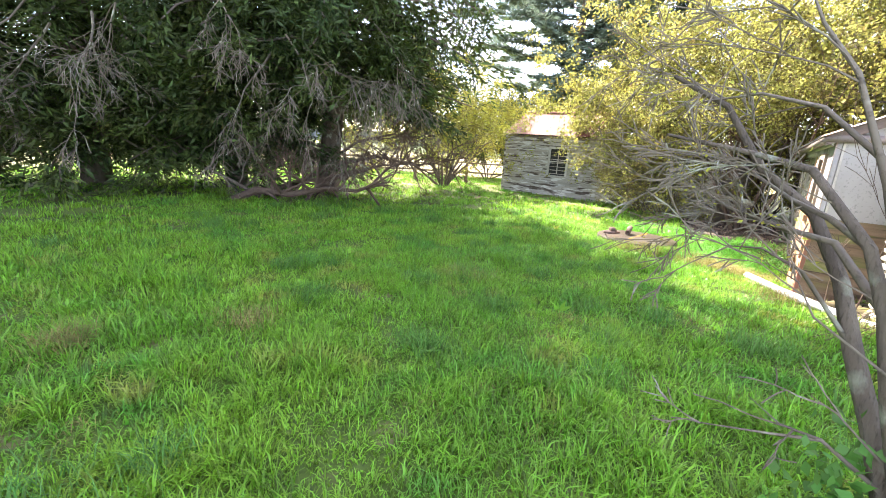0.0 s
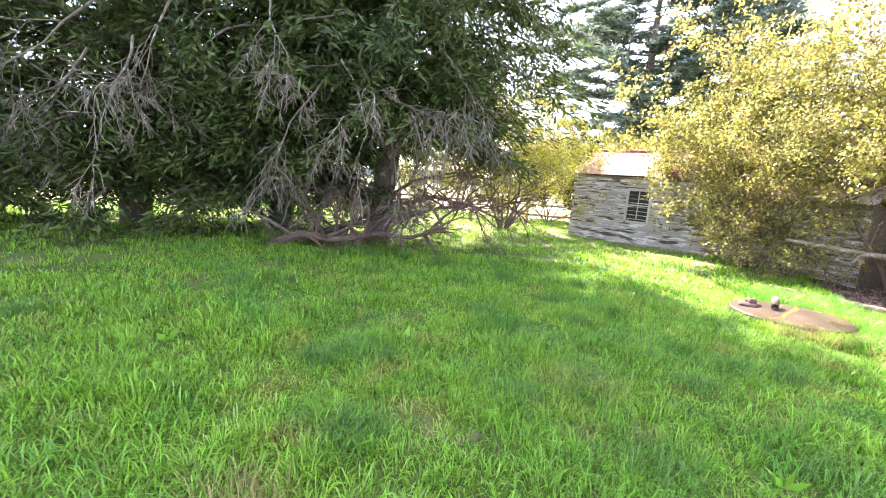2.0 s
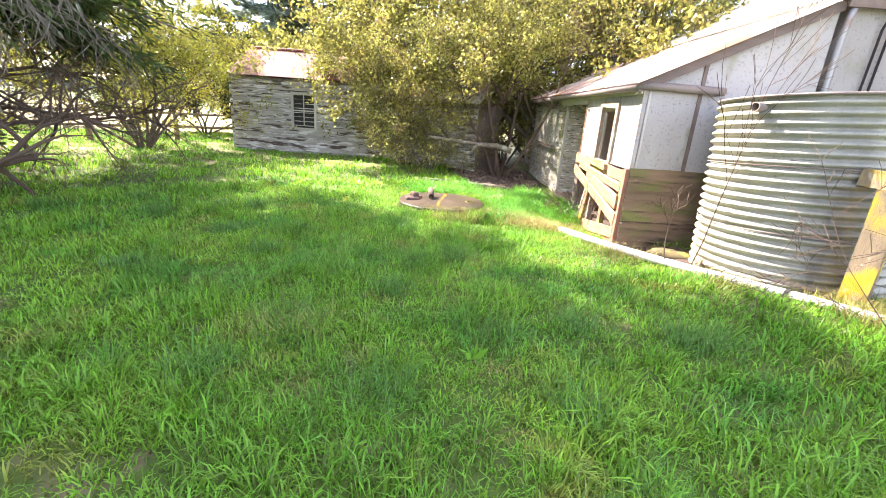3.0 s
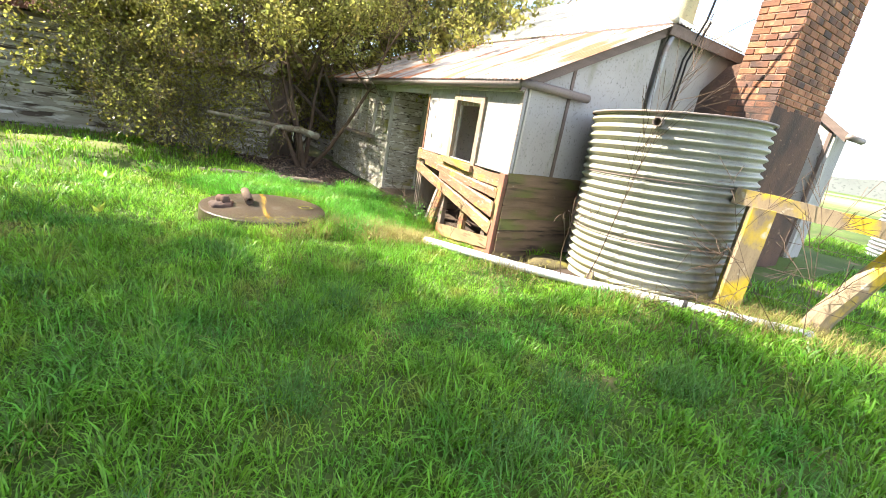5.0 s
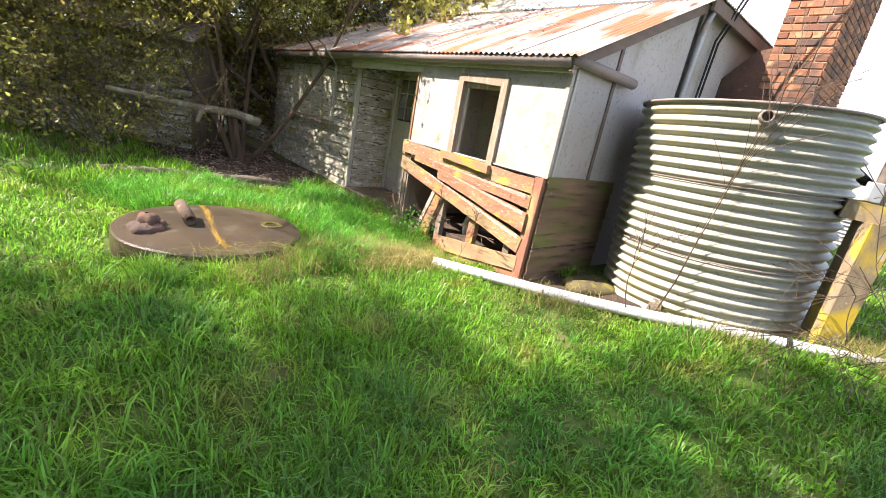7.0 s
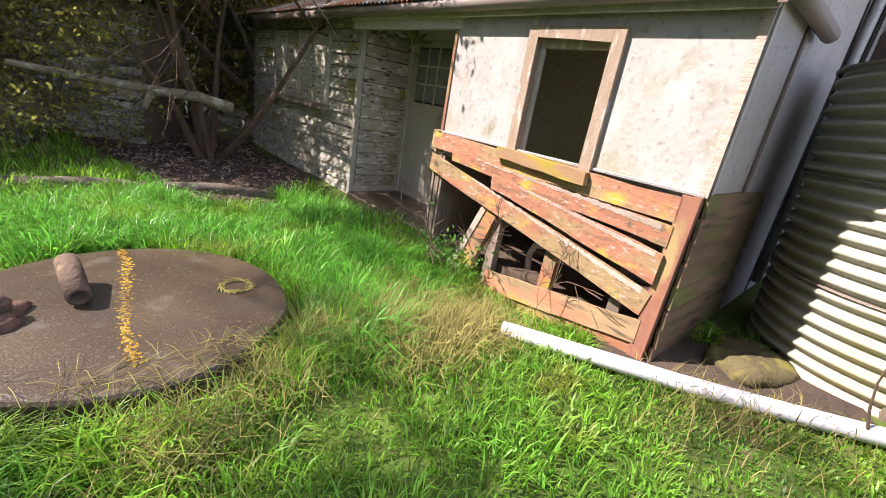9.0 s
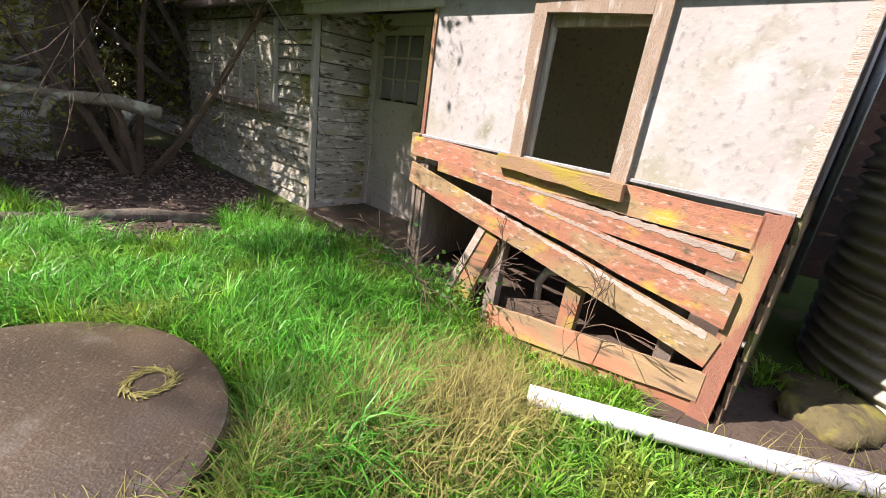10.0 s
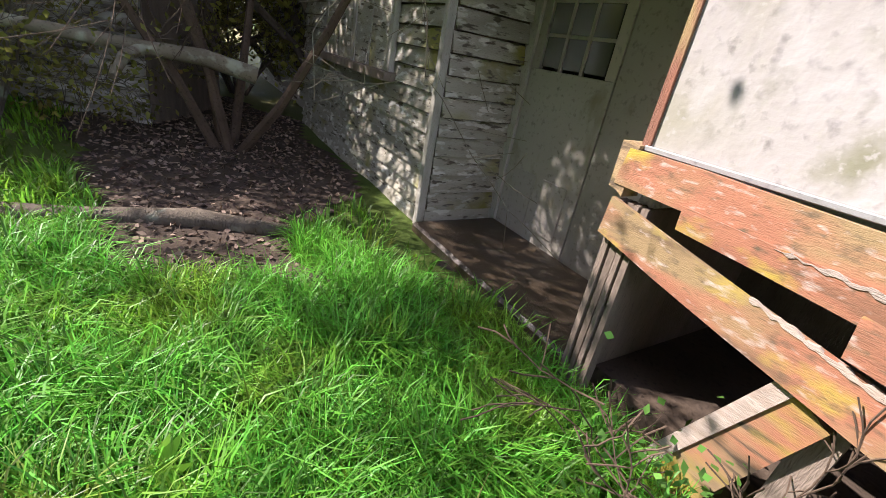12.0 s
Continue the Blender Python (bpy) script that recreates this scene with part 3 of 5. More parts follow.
# roofs
roof = new("roof")
roof.parent = house
roof["label"] = "corrugated iron roof, rusty on the lean-to and cream above"
for i in range(11):
    x1 = 0.14 - i * 0.72
    dz = 0.004 * (i % 2)
    part("roof_sheet", Geo().waves(x1 - 0.75, x1, [(y, roof_z(y) + 0.045 + dz) for y in (-0.17, 0.4, 1.0, 1.6, 2.16)]), m_rust_roof, roof, smooth=True)
part("roof_lining", Geo().add([(-7.0, -0.1, roof_z(-0.1) + 0.01), (0.02, -0.1, roof_z(-0.1) + 0.01), (0.02, 2.12, roof_z(2.12) + 0.01), (-7.0, 2.12, roof_z(2.12) + 0.01), (-7.0, -0.1, roof_z(-0.1) + 0.03), (0.02, -0.1, roof_z(-0.1) + 0.03), (0.02, 2.12, roof_z(2.12) + 0.03), (-7.0, 2.12, roof_z(2.12) + 0.03)], [(0, 1, 2, 3), (7, 6, 5, 4), (0, 4, 5, 1), (1, 5, 6, 2), (2, 6, 7, 3), (3, 7, 4, 0)]), m_fascia, roof)
part("barge_board", Geo().plank((-0.12, roof_z(-0.12) + 0.03), (-0.12, roof_z(-0.12) - 0.1), (2.12, roof_z(2.12) + 0.03), (2.12, roof_z(2.12) - 0.1), -0.07, -0.03, 4, 0.003, 80), m_fascia, roof, m=RZ)
part("fascia", Geo().box(-4.0, 0.03, -0.06, -0.035, 2.0, 2.13), m_trim, roof)
part("gutter", Geo().tube([(-6.9, -0.11, 2.06), (-3.0, -0.11, 2.075), (0.05, -0.11, 2.085)], 0.052, 8), m_gutter, roof, smooth=True)
part("drain_pipe", Geo().tube([(0.05, -0.13, 2.10), (0.06, 0.3, 2.10), (0.075, 0.95, 2.09)], 0.05, 10), m_gutter, roof, smooth=True)
RIDGE_Y, EAVE = 5.2, 3.22
for i in range(10):
    x1 = 0.16 - i * 0.72
    part("roof_sheet", Geo().waves(x1 - 0.73, x1, lambda x: [(y, EAVE + 0.03 + 0.55 * (y - 2.08)) for y in np.linspace(2.08, min(RIDGE_Y, 2.09 + max(0.16 - x, 0)), 4)]), m_cream_roof, roof, smooth=True)
for i in range(6):
    y0 = 2.08 + i * 0.76
    part("roof_sheet", Geo().waves(y0, y0 + 0.76, lambda s: [(-d, EAVE + 0.03 + 0.55 * d) for d in np.linspace(0, min(3.1, 0.01 + max(s - 2.08, 0)), 4)]), m_cream_roof, roof, smooth=True, m=Matrix(((0, -1, 0, 0.16), (1, 0, 0, 0), (0, 0, 1, 0), (0, 0, 0, 1))) @ Matrix.Diagonal((1, -1, 1, 1)))
part("hip_cap", Geo().tube([(0.16, 2.08, EAVE + 0.05), (-2.94, 5.18, EAVE + 0.05 + 0.55 * 3.1)], 0.05, 7), m_cream_roof, roof, smooth=True)
part("side_fascia", Geo().box(0.1, 0.135, 2.1, 6.5, 3.10, 3.24), m_fascia, roof)
part("front_fascia", Geo().box(-7.0, 0.1, 2.085, 2.115, 3.16, 3.24), m_fascia, roof)
part("main_wall", Geo().box(-7.0, 0.0, 2.22, 6.5, -0.3, 3.2), m_sidesheet, house)
part("downpipe", Geo().tube([(0.09, 2.2, 3.1), (0.06, 2.19, 2.95), (0.045, 2.19, 2.3), (0.045, 2.19, 0.2)], 0.04, 9), m_galv, house, smooth=True)
for k in (0, 1):
    part("service_cable", Geo().tube([(0.03, 2.62 + 0.1 * k, 1.6), (0.05, 2.64 + 0.1 * k, 2.9), (0.2, 2.68 + 0.1 * k, 3.4)] + ([(0.9, 2.2, 6.5)] if k == 0 else []), 0.014, 6), m_dark, house)
part("flue_pipe", Geo().tube([(-0.35, 3.0, 3.2), (-0.35, 3.0, 5.6)], 0.12, 16), m_flue, house, smooth=True)
# back wing beyond the chimney
wing = new("wing")
wing.parent = house
part("wing_wall", Geo().add([(x, y, z) for y in (6.0, 6.1) for x, z in ((0.0, 0), (0.95, 0), (0.95, 2.45), (0.0, 3.1))], [(0, 1, 2, 3), (7, 6, 5, 4), (0, 4, 5, 1), (1, 5, 6, 2), (2, 6, 7, 3), (3, 7, 4, 0)]), m_sidesheet, wing)
part("wing_side", Geo().box(0.89, 0.95, 6.1, 6.5, 0, 2.45), m_sidesheet, wing)
part("wing_batten", Geo().box(0.84, 0.90, 5.97, 6.0, 0, 2.5), m_fascia, wing)
part("wing_fascia", Geo().plank((0.0, 3.22), (0.0, 3.08), (1.12, 2.42), (1.12, 2.28), 5.9, 5.96, 2, 0.003, 81), m_fascia, wing)
part("wing_gutter", Geo().tube([(1.16, 5.88, 2.36), (1.16, 6.5, 2.36)], 0.055, 8), m_gutter, wing, smooth=True)
# weatherboard room beside the porch: carcass, corner boards, shutters, door
room = new("weatherboard_room")
room.parent = house
room["label"] = "mossy pale weatherboard room with closed shutters"
SX, SL, SY = -4.0, -7.6, 0.12
part("carcass", Geo().box(SL, SX - 0.03, SY + 0.04, 2.1, -0.35, 2.1), m_greytimber, room)
part("corner_board", Geo().box(SX - 0.045, SX + 0.012, SY - 0.028, SY + 0.035, -0.3, 2.1, bev=0.004), m_trim, room)
part("set_back_wall", Geo().box(-13.0, SL, 0.5, 0.62, -0.3, 2.6), m_greytimber, room)
shut = new("shuttered_window")
shut.parent = room
for x in (-6.56, -5.68, -4.84):
    part("casing", Geo().box(x, x + 0.08, SY - 0.05, SY, 1.03, 1.92), m_trim, shut)
for x in (-6.48, -5.60):
    part("shutter", Geo().box(x, x + 0.36, SY - 0.04, SY, 1.03, 1.92), m_weather, shut)
    part("shutter", Geo().box(x + 0.37, x + 0.755, SY - 0.036, SY, 1.03, 1.92), m_weather, shut)
part("window_sill", Geo().box(-6.7, -4.7, SY - 0.11, SY, 0.96, 1.03), m_greytimber, shut, "dark rotten sill")
for i in range(8):
    part("louvre", Geo().box(-6.44, -6.24, SY - 0.058, SY - 0.04, 1.16 + i * 0.05, 1.185 + i * 0.05), m_trim, shut)
door = new("door")
door.parent = house
door["label"] = "faded panelled door with nine small panes"
DY = 0.80
part("door_leaf", Geo().box(-3.900, -3.140, DY, DY + 0.04, 0.02, 1.26), m_door, door)
for x0, x1, z0, z1 in ((-3.900, -3.820, 1.26, 1.98), (-3.220, -3.140, 1.26, 1.98), (-3.820, -3.220, 1.9, 1.98)):
    part("rail", Geo().box(x0, x1, DY, DY + 0.04, z0, z1), m_door, door)
for x0, x1, z0, z1 in ((-3.800, -3.560, 0.15, 0.55), (-3.480, -3.240, 0.15, 0.55)):
    part("panel", Geo().box(x0, x1, DY - 0.012, DY, z0, z1), m_door, door)
for i in range(3):
    for j in range(3):
        part("pane", Geo().box(-3.810 + i * 0.195, -3.630 + i * 0.195, DY + 0.015, DY + 0.02, 1.28 + j * 0.208, 1.47 + j * 0.208, bev=0.001), m_glass, door)
for i in range(2):
    part("glazing_bar", Geo().box(-3.635 + i * 0.195, -3.610 + i * 0.195, DY + 0.004, DY + 0.03, 1.26, 1.9, bev=0.002), m_door, door)
    part("glazing_bar", Geo().box(-3.820, -3.220, DY + 0.006, DY + 0.032, 1.47 + i * 0.208, 1.492 + i * 0.208, bev=0.002), m_door, door)
part("door_frame", Geo().box(-4.000, -3.905, DY - 0.02, DY + 0.06, -0.05, 2.1), m_trim, door)
part("porch_wall", Geo().box(-3.13, -2.27, DY, DY + 0.06, -0.2, 2.1), m_door, house)
part("porch_head", Geo().box(-3.9, -3.135, DY, DY + 0.06, 1.985, 2.1), m_door, house)
# added black sheet behind the panes, stands in for the unlit lobby
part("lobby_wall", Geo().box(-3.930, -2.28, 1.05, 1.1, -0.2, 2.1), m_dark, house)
part("door_step", Geo().box(-3.930, -2.25, 0.02, DY, -0.22, 0.07, bev=0.02), m_concrete, house, "damp concrete step")
part("porch_beam", Geo().box(-4.000, -2.2, -0.03, 0.03, 1.92, 2.12), m_trim, house)
# weatherboards
for wall, x0, x1, y, z0, count, m_, mm in (("front_boards", SL, SX - 0.045, SY + 0.03, -0.28, 17, None, m_weather), ("porch_boards", SY + 0.035, DY - 0.02, -SX + 0.03 - 0.03, -0.28, 17, RZ, m_weather), ("set_back_boards", -13.0, SL, 0.49, -0.28, 19, None, m_oldboard)):
    grp = new(wall)
    grp.parent = room
    for i in range(count):
        z = z0 + i * 0.14
        part("weatherboard", Geo().plank((x0, z + 0.131), (x0, z), (x1, z + 0.131), (x1, z), y - 0.012, y, 6 if m_ is None else 3, 0.003, 100 + i, lap=0.03), mm, grp, m=m_)

# chimney: core first, bricks at the end of the file
chimney = thing("chimney", HM, "tall red brick chimney with soot and painted shade against the house wall", "chimney")
part("core", Geo().box(0.465, 1.055, 3.365, 4.885, 2.4, 7.2), m_mortar, chimney)
part("breast", Geo().add([(x, y, z) for y in (3.355, 4.9) for x, z in ((0.0, -0.2), (1.07, -0.2), (1.07, 2.45), (0.5, 3.0), (0.3, 2.95), (0.0, 2.6))], [(0, 1, 2, 3, 4, 5), (11, 10, 9, 8, 7, 6), (0, 6, 7, 1), (1, 7, 8, 2), (2, 8, 9, 3), (3, 9, 10, 4), (4, 10, 11, 5), (5, 11, 6, 0)]), m_darkbrick, chimney, "sooty sloping chimney breast, its brick darkened for shade")
part("base_ledge", Geo().box(0.0, 1.2, 3.25, 5.0, -0.2, 1.2, bev=0.02), m_darkbrick, chimney)

# ---- water tanks ----
def water_tank(name, x, y, z, r, h, label, material, lean=0.0):
    tank = thing(name, pose(x, y, z, lean), label, "water tank")
    prof = [(r + 0.021 * math.sin(2 * math.pi * k / 8), h * k / (8 * round(h / 0.088))) for k in range(8 * round(h / 0.088) + 1)]
    part("wall", Geo().lathe(prof, 64), material, tank, smooth=True)
    part("top", Geo().lathe([(r, h - 0.01), (r * 0.5, h + 0.06), (0.01, h + 0.09)], 64), material, tank)
    part("rim", Geo().lathe([(r + 0.012, h - 0.012), (r + 0.026, h - 0.006), (r + 0.026, h + 0.01), (r + 0.01, h + 0.014), (r - 0.01, h)], 64), m_gutter, tank, smooth=True)
    for s in (0.32, 0.66):
        part("seam", Geo().lathe([(r + 0.008, h * s - 0.006), (r + 0.019, h * s - 0.003), (r + 0.019, h * s + 0.003), (r + 0.008, h * s + 0.006)], 64), m_gutter, tank)
    return tank


tank = water_tank("water_tank", 5.78, 4.25, 0.10, 0.90, 1.88, "pale green corrugated iron water tank beside the house", m_tank, -3.5)
a = math.radians(172)
part("overflow_stub", Geo().lathe([(0.030, 0), (0.045, 0), (0.045, 0.12), (0.036, 0.12), (0.036, 0.0)], 16), m_gutter, tank, "black open overflow stub", m=Matrix.Translation((0.89 * math.cos(a), 0.89 * math.sin(a), 1.78)) @ look((0, 0, 0), (-math.cos(a), -math.sin(a), 0)))
part("plinth", Geo().lathe([(1.0, -0.25), (0.98, -0.03), (0.95, 0.0), (0.01, 0.005)], 24, wob=0.05), m_stone, tank)
far_tank = water_tank("water_tank", 13.6, -1.25, 0.0, 1.15, 1.35, "rusty galvanised water tank in the paddock behind the fence", m_galv)

# ---- drain pipe on the ground ----
pipe_pts = [(4.95, 6.88, -0.01), (4.87, 6.36, 0.03), (4.81, 5.85, 0.06), (4.79, 5.33, 0.09), (4.775, 4.81, 0.125), (4.775, 4.3, 0.17), (4.79, 3.78, 0.205), (4.83, 3.27, 0.23), (4.92, 2.75, 0.24)]
gp = tagged(part("drain_pipe", Geo().tube(pipe_pts, 0.05, 14), m_pvc, smooth=True), "white plastic drain pipe lying along the ground", "pipe")
part("clip", Geo().lathe([(0.053, -0.02), (0.058, -0.02), (0.058, 0.02), (0.053, 0.02)], 14, (0, 0, 0)), m_dark, gp, m=Matrix.Translation(pipe_pts[6]) @ look((0, 0, 0), (0.06, 1, 0)))

# ---- fence at the corner ----
post1 = thing("fence_post", pose(5.13, 3.42, 0.1, 0, 0, 8), "stout timber fence post covered in yellow lichen", "fence post", "corner fence posts")
part("post", Geo().plank((-0.10, 1.16), (-0.12, -0.2), (0.11, 1.15), (0.12, -0.2), -0.09, 0.10, 6, 0.012, 200), m_lichenpost, post1)
for i in range(6):
    part("wire_wrap", Geo().tube([(-0.125, -0.11, 0.25 + i * 0.15), (0.125, -0.105, 0.235 + i * 0.15), (0.13, 0.1, 0.24 + i * 0.15)], 0.003, 4), m_wire, post1)
post2 = thing("fence_post", pose(5.2, 2.75, 0.1, 0, 0, 8), "leaning lichen-covered timber strut of the fence", "fence post", "corner fence posts")
part("post", Geo().tube([(0.0, 0.05, -0.3), (-0.02, -0.1, 0.3), (-0.04, -0.32, 0.8), (-0.06, -0.5, 1.2)], [0.12, 0.11, 0.10, 0.095], 9), m_lichenpost, post2)
rail = tagged(part("fence_rail", Geo().plank((-0.22, 0.075), (-0.22, -0.065), (3.2, 0.07), (3.2, -0.07), -0.05, 0.05, 10, 0.01, 202), m_lichenpost, m=pose(5.14, 3.45, 1.31, 0, 3, -95)), "mossy yellow timber top rail on the fence posts", "fence rail")
for i, z in enumerate((0.35, 0.62, 0.9)):
    tagged(part("fence_wire", Geo().tube([(5.1 - 0.1 * k, 3.42 - 0.9 * k, z + 0.1 + 0.01 * k) for k in range(5)], 0.003, 4), m_wire), "thin rusty fence wire between the posts", "wire", "fence wires")

# ---- concrete well lid and what lies on it ----
LX, LY = 3.76, 8.60
lid = thing("well_cover", pose(LX, LY, 0.0), "round damp concrete tank cover set in the grass", "well cover")
part("slab", Geo().lathe([(0.74, -0.2), (0.745, 0.05), (0.742, 0.135), (0.732, 0.148), (0.70, 0.151), (0.4, 0.155), (0.01, 0.157)], 72, wob=0.016), m_concrete, lid)
geo = Geo()
rr = random.Random(8)
for i in range(420):
    s = i / 419
    x, y = 0.40 - 0.74 * s + 0.02 * math.sin(7 * s), 0.58 - 1.06 * s
    if math.hypot(x, y) < 0.71:
        w = rr.uniform(0.003, 0.013)
        geo.lathe([(w, 0.148), (w * 0.7, 0.156), (0.002, 0.158)], 6, (x + rr.gauss(0, 0.018), y + rr.gauss(0, 0.008), 0), 0.3)
tagged(part("lichen_streak", geo, m_lichen, lid, "yellow lichen along a crack"), kind="stuff")
ring = Geo()
for i in range(190):
    a = rr.uniform(0, 6.28)
    w = 0.075 + rr.gauss(0, 0.008)
    c = (0.42 + w * math.cos(a), -0.27 + w * math.sin(a), 0.160)
    w = rr.uniform(0.02, 0.05)
    ring.tube([c, (c[0] - w * math.sin(a) + rr.gauss(0, 0.012), c[1] + w * math.cos(a) + rr.gauss(0, 0.012), 0.159 + rr.uniform(0, 0.005))], 0.0016, 4)
part("leaf_ring", ring, m_straw, lid, "ring of dead stalks")
stub = tagged(part("pipe_stub", Geo().lathe([(0.036, 0.30), (0.036, 0), (0.05, 0), (0.052, 0.15), (0.05, 0.3), (0.036, 0.3)], 14, wob=0.05), m_brownstone, smooth=True, m=Matrix.Translation((3.61, 8.70, 0.205)) @ look((0, 0, 0), (-0.16, -0.34, -0.09))), "short broken pipe lying on the concrete cover", "pipe")
def rock(name, x, y, z, r, h, seed, label, material=m_stone):
    geo = Geo().lathe([(r * 0.9, -0.03), (r, h * 0.3), (r * 0.85, h * 0.75), (r * 0.45, h), (0.01, h * 1.02)], 22, (0, 0, 0), 0.5)
    q = random.Random(seed)
    geo.v = [(a * 1.25 + q.uniform(-0.05, 0.05) * r, b * 0.85 + q.uniform(-0.05, 0.05) * r, c + (q.uniform(-0.1, 0.1) * h if c > 0 else 0)) for a, b, c in geo.v]
    return tagged(part(name, geo, material, smooth=True, m=pose(x, y, z, 0, 0, seed * 37)), label, "stone")
rock("flat_stone", 3.33, 8.86, 0.155, 0.15, 0.05, 1, "flat broken stone lying on the concrete cover", m_darkbrick)
rock("broken_brick", 3.35, 8.87, 0.20, 0.085, 0.07, 2, "dark chunk of brick resting on a flat stone", m_darkbrick)
rock("field_stone", -2.86, 1.66, 0.0, 0.2, 0.14, 3, "grey lichen-spotted stone in the grass")
rock("mossy_block", 5.40, 5.28, 0.03, 0.30, 0.09, 4, "mossy earth-covered block beside the tank", m_mossblock)

rock("root_stump", 5.02, 4.72, 0.08, 0.07, 0.13, 5, "knotted brown root stump at the foot of the tank", m_bark)

# rotten edging log
tagged(part("edging_log", Geo().tube([(4.6, 11.6, 0.02), (5.2, 11.05, 0.03), (5.6, 10.72, 0.02), (6.05, 10.3, 0.03), (6.45, 9.75, 0.0)], [0.06, 0.075, 0.06, 0.07, 0.04], 9), m_bark, smooth=True), "rotten log lying at the edge of the bare earth", "log")

# ---- weatherboard shed across the paddock ----
FM = pose(1.29, 18.36, 0, 0, 0, -28.74)
shed = thing("shed", FM, "grey weatherboard shed with a faded red iron roof", "shed")
SW, SH, SD = 5.6, 2.32, 3.4
part("carcass", Geo().box(0.03, SW, 0.03, SD, -0.1, SH - 0.02), m_greytimber, shed)
part("gable", Geo().add([(x, y, z) for x in (0.03, 0.08) for y, z in ((0.0, SH - 0.05), (SD, SH - 0.05), (SD / 2, SH + 0.85))], [(0, 1, 2), (5, 4, 3), (0, 3, 4, 1), (1, 4, 5, 2), (2, 5, 3, 0)]), m_oldboard, shed)
for i in range(8):
    x1 = SW + 0.15 - i * 0.72
    part("roof_sheet", Geo().waves(x1 - 0.74, x1, [(y, SH + 0.02 + 0.53 * (y + 0.12)) for y in (-0.12, 0.6, SD / 2)], per=4), m_red_roof, shed, smooth=True)
    part("roof_sheet", Geo().waves(x1 - 0.74, x1, [(y, SH + 0.02 + 0.53 * (SD + 0.12 - y)) for y in (SD / 2, SD + 0.12)], per=4), m_red_roof, shed, smooth=True)
part("ridge_cap", Geo().tube([(-0.02, SD / 2, SH + 1.0), (SW + 0.15, SD / 2, SH + 1.0)], 0.06, 7), m_red_roof, shed)
part("corner_board", Geo().box(-0.03, 0.05, -0.04, 0.03, -0.05, SH), m_oldboard, shed)
swin = new("window")
swin.parent = shed
for x0, x1, z0, z1 in ((1.93, 2.01, 0.82, 1.92), (2.67, 2.75, 0.82, 1.92), (2.01, 2.67, 1.84, 1.92), (2.325, 2.355, 0.9, 1.84), (2.01, 2.67, 1.33, 1.37)):
    part("window_frame", Geo().box(x0, x1, -0.07, -0.01, z0, z1), m_trim, swin)
part("window_sill", Geo().box(1.88, 2.8, -0.1, -0.01, 0.76, 0.82), m_trim, swin)
# opaque black pane, the dark of the shed's inside put into its colour
part("pane", Geo().box(2.01, 2.67, -0.03, -0.022, 0.82, 1.84, bev=0.001), m_dark, swin, "window pane coloured black for the unlit inside")
grp = new("front_boards")
grp.parent = shed
for i in range(17):
    z = -0.08 + i * 0.136
    part("weatherboard", Geo().plank((0.05, z + 0.128), (0.05, z), (SW, z + 0.128), (SW, z), -0.006, 0.02, 8, 0.006, 300 + i, lap=0.03), m_oldboard, grp)
# long low wall behind the shrubs
lw = thing("outbuilding", pose(5.75, 15.3, 0, 0, 0, -60.3), "long grey weatherboard outbuilding behind the shrubs", "outbuilding")
part("carcass", Geo().box(0, 2.9, 0.04, 1.6, -0.1, 1.9), m_greytimber, lw)
part("roof", Geo().waves(-0.1, 3.0, [(-0.15, 1.9), (0.8, 2.3), (1.7, 1.9)], per=4), m_rust_roof, lw, smooth=True)
for i in range(13):
    z = -0.05 + i * 0.14
    part("weatherboard", Geo().plank((0, z + 0.131), (0, z), (2.9, z + 0.131), (2.9, z), 0.0, 0.03, 6, 0.005, 330 + i, lap=0.03), m_oldboard, lw)

# ---- beyond the tank: pole, hut, far woods ----
pole = thing("power_pole", pose(12.2, -0.05, 0), "weathered timber power pole with a metal band", "power pole")
part("pole", Geo().tube([(0, 0, -0.2), (0.0, 0.0, 4), (0.0, 0.02, 8)], [0.15, 0.14, 0.12], 12), m_greytimber, pole, smooth=True)
part("band", Geo().lathe([(0.145, 2.55), (0.152, 2.56), (0.152, 2.9), (0.142, 2.91)], 16), m_galv, pole)
part("meter_box", Geo().box(-0.35, -0.12, 0.1, 0.35, 1.35, 1.75, bev=0.02), m_galv, pole)
hut = thing("iron_shed", pose(24, -6.0, -0.1, 0, 0, -80), "low corrugated iron shed in the far paddock", "shed")
part("wall", Geo().box(0, 6, 0, 4, 0, 2.0), m_galv, hut)
part("roof", Geo().waves(-0.2, 6.2, [(-0.2, 1.95), (2, 3.0), (4.2, 1.95)], 0.2, 0.02, 4), m_galv, hut, smooth=True)
for i in range(3):
    # black panels on the wall, painted dark in place of shaded holes
    part("opening", Geo().box(0.6 + i * 1.8, 1.9 + i * 1.8, -0.03, 0.02, 0.6, 1.5), m_dark, hut)
geo = Geo()
for i in range(160):
    a0, a1 = 2 * math.pi * i / 160, 2 * math.pi * (i + 1) / 160
    h = lambda k: 9 + 6 * noise.noise((k * 0.25, 0, 0)) + 3 * noise.noise((k * 1.1, 5, 0))
    geo.add([(420 * math.cos(a0), 420 * math.sin(a0), -3), (420 * math.cos(a1), 420 * math.sin(a1), -3), (430 * math.cos(a1), 430 * math.sin(a1), h((i + 1) % 160)), (430 * math.cos(a0), 430 * math.sin(a0), h(i))], [(0, 1, 2, 3)])
tagged(part("backdrop", geo, m_hills), "low wooded hills along the horizon", "hills", kind="structure")

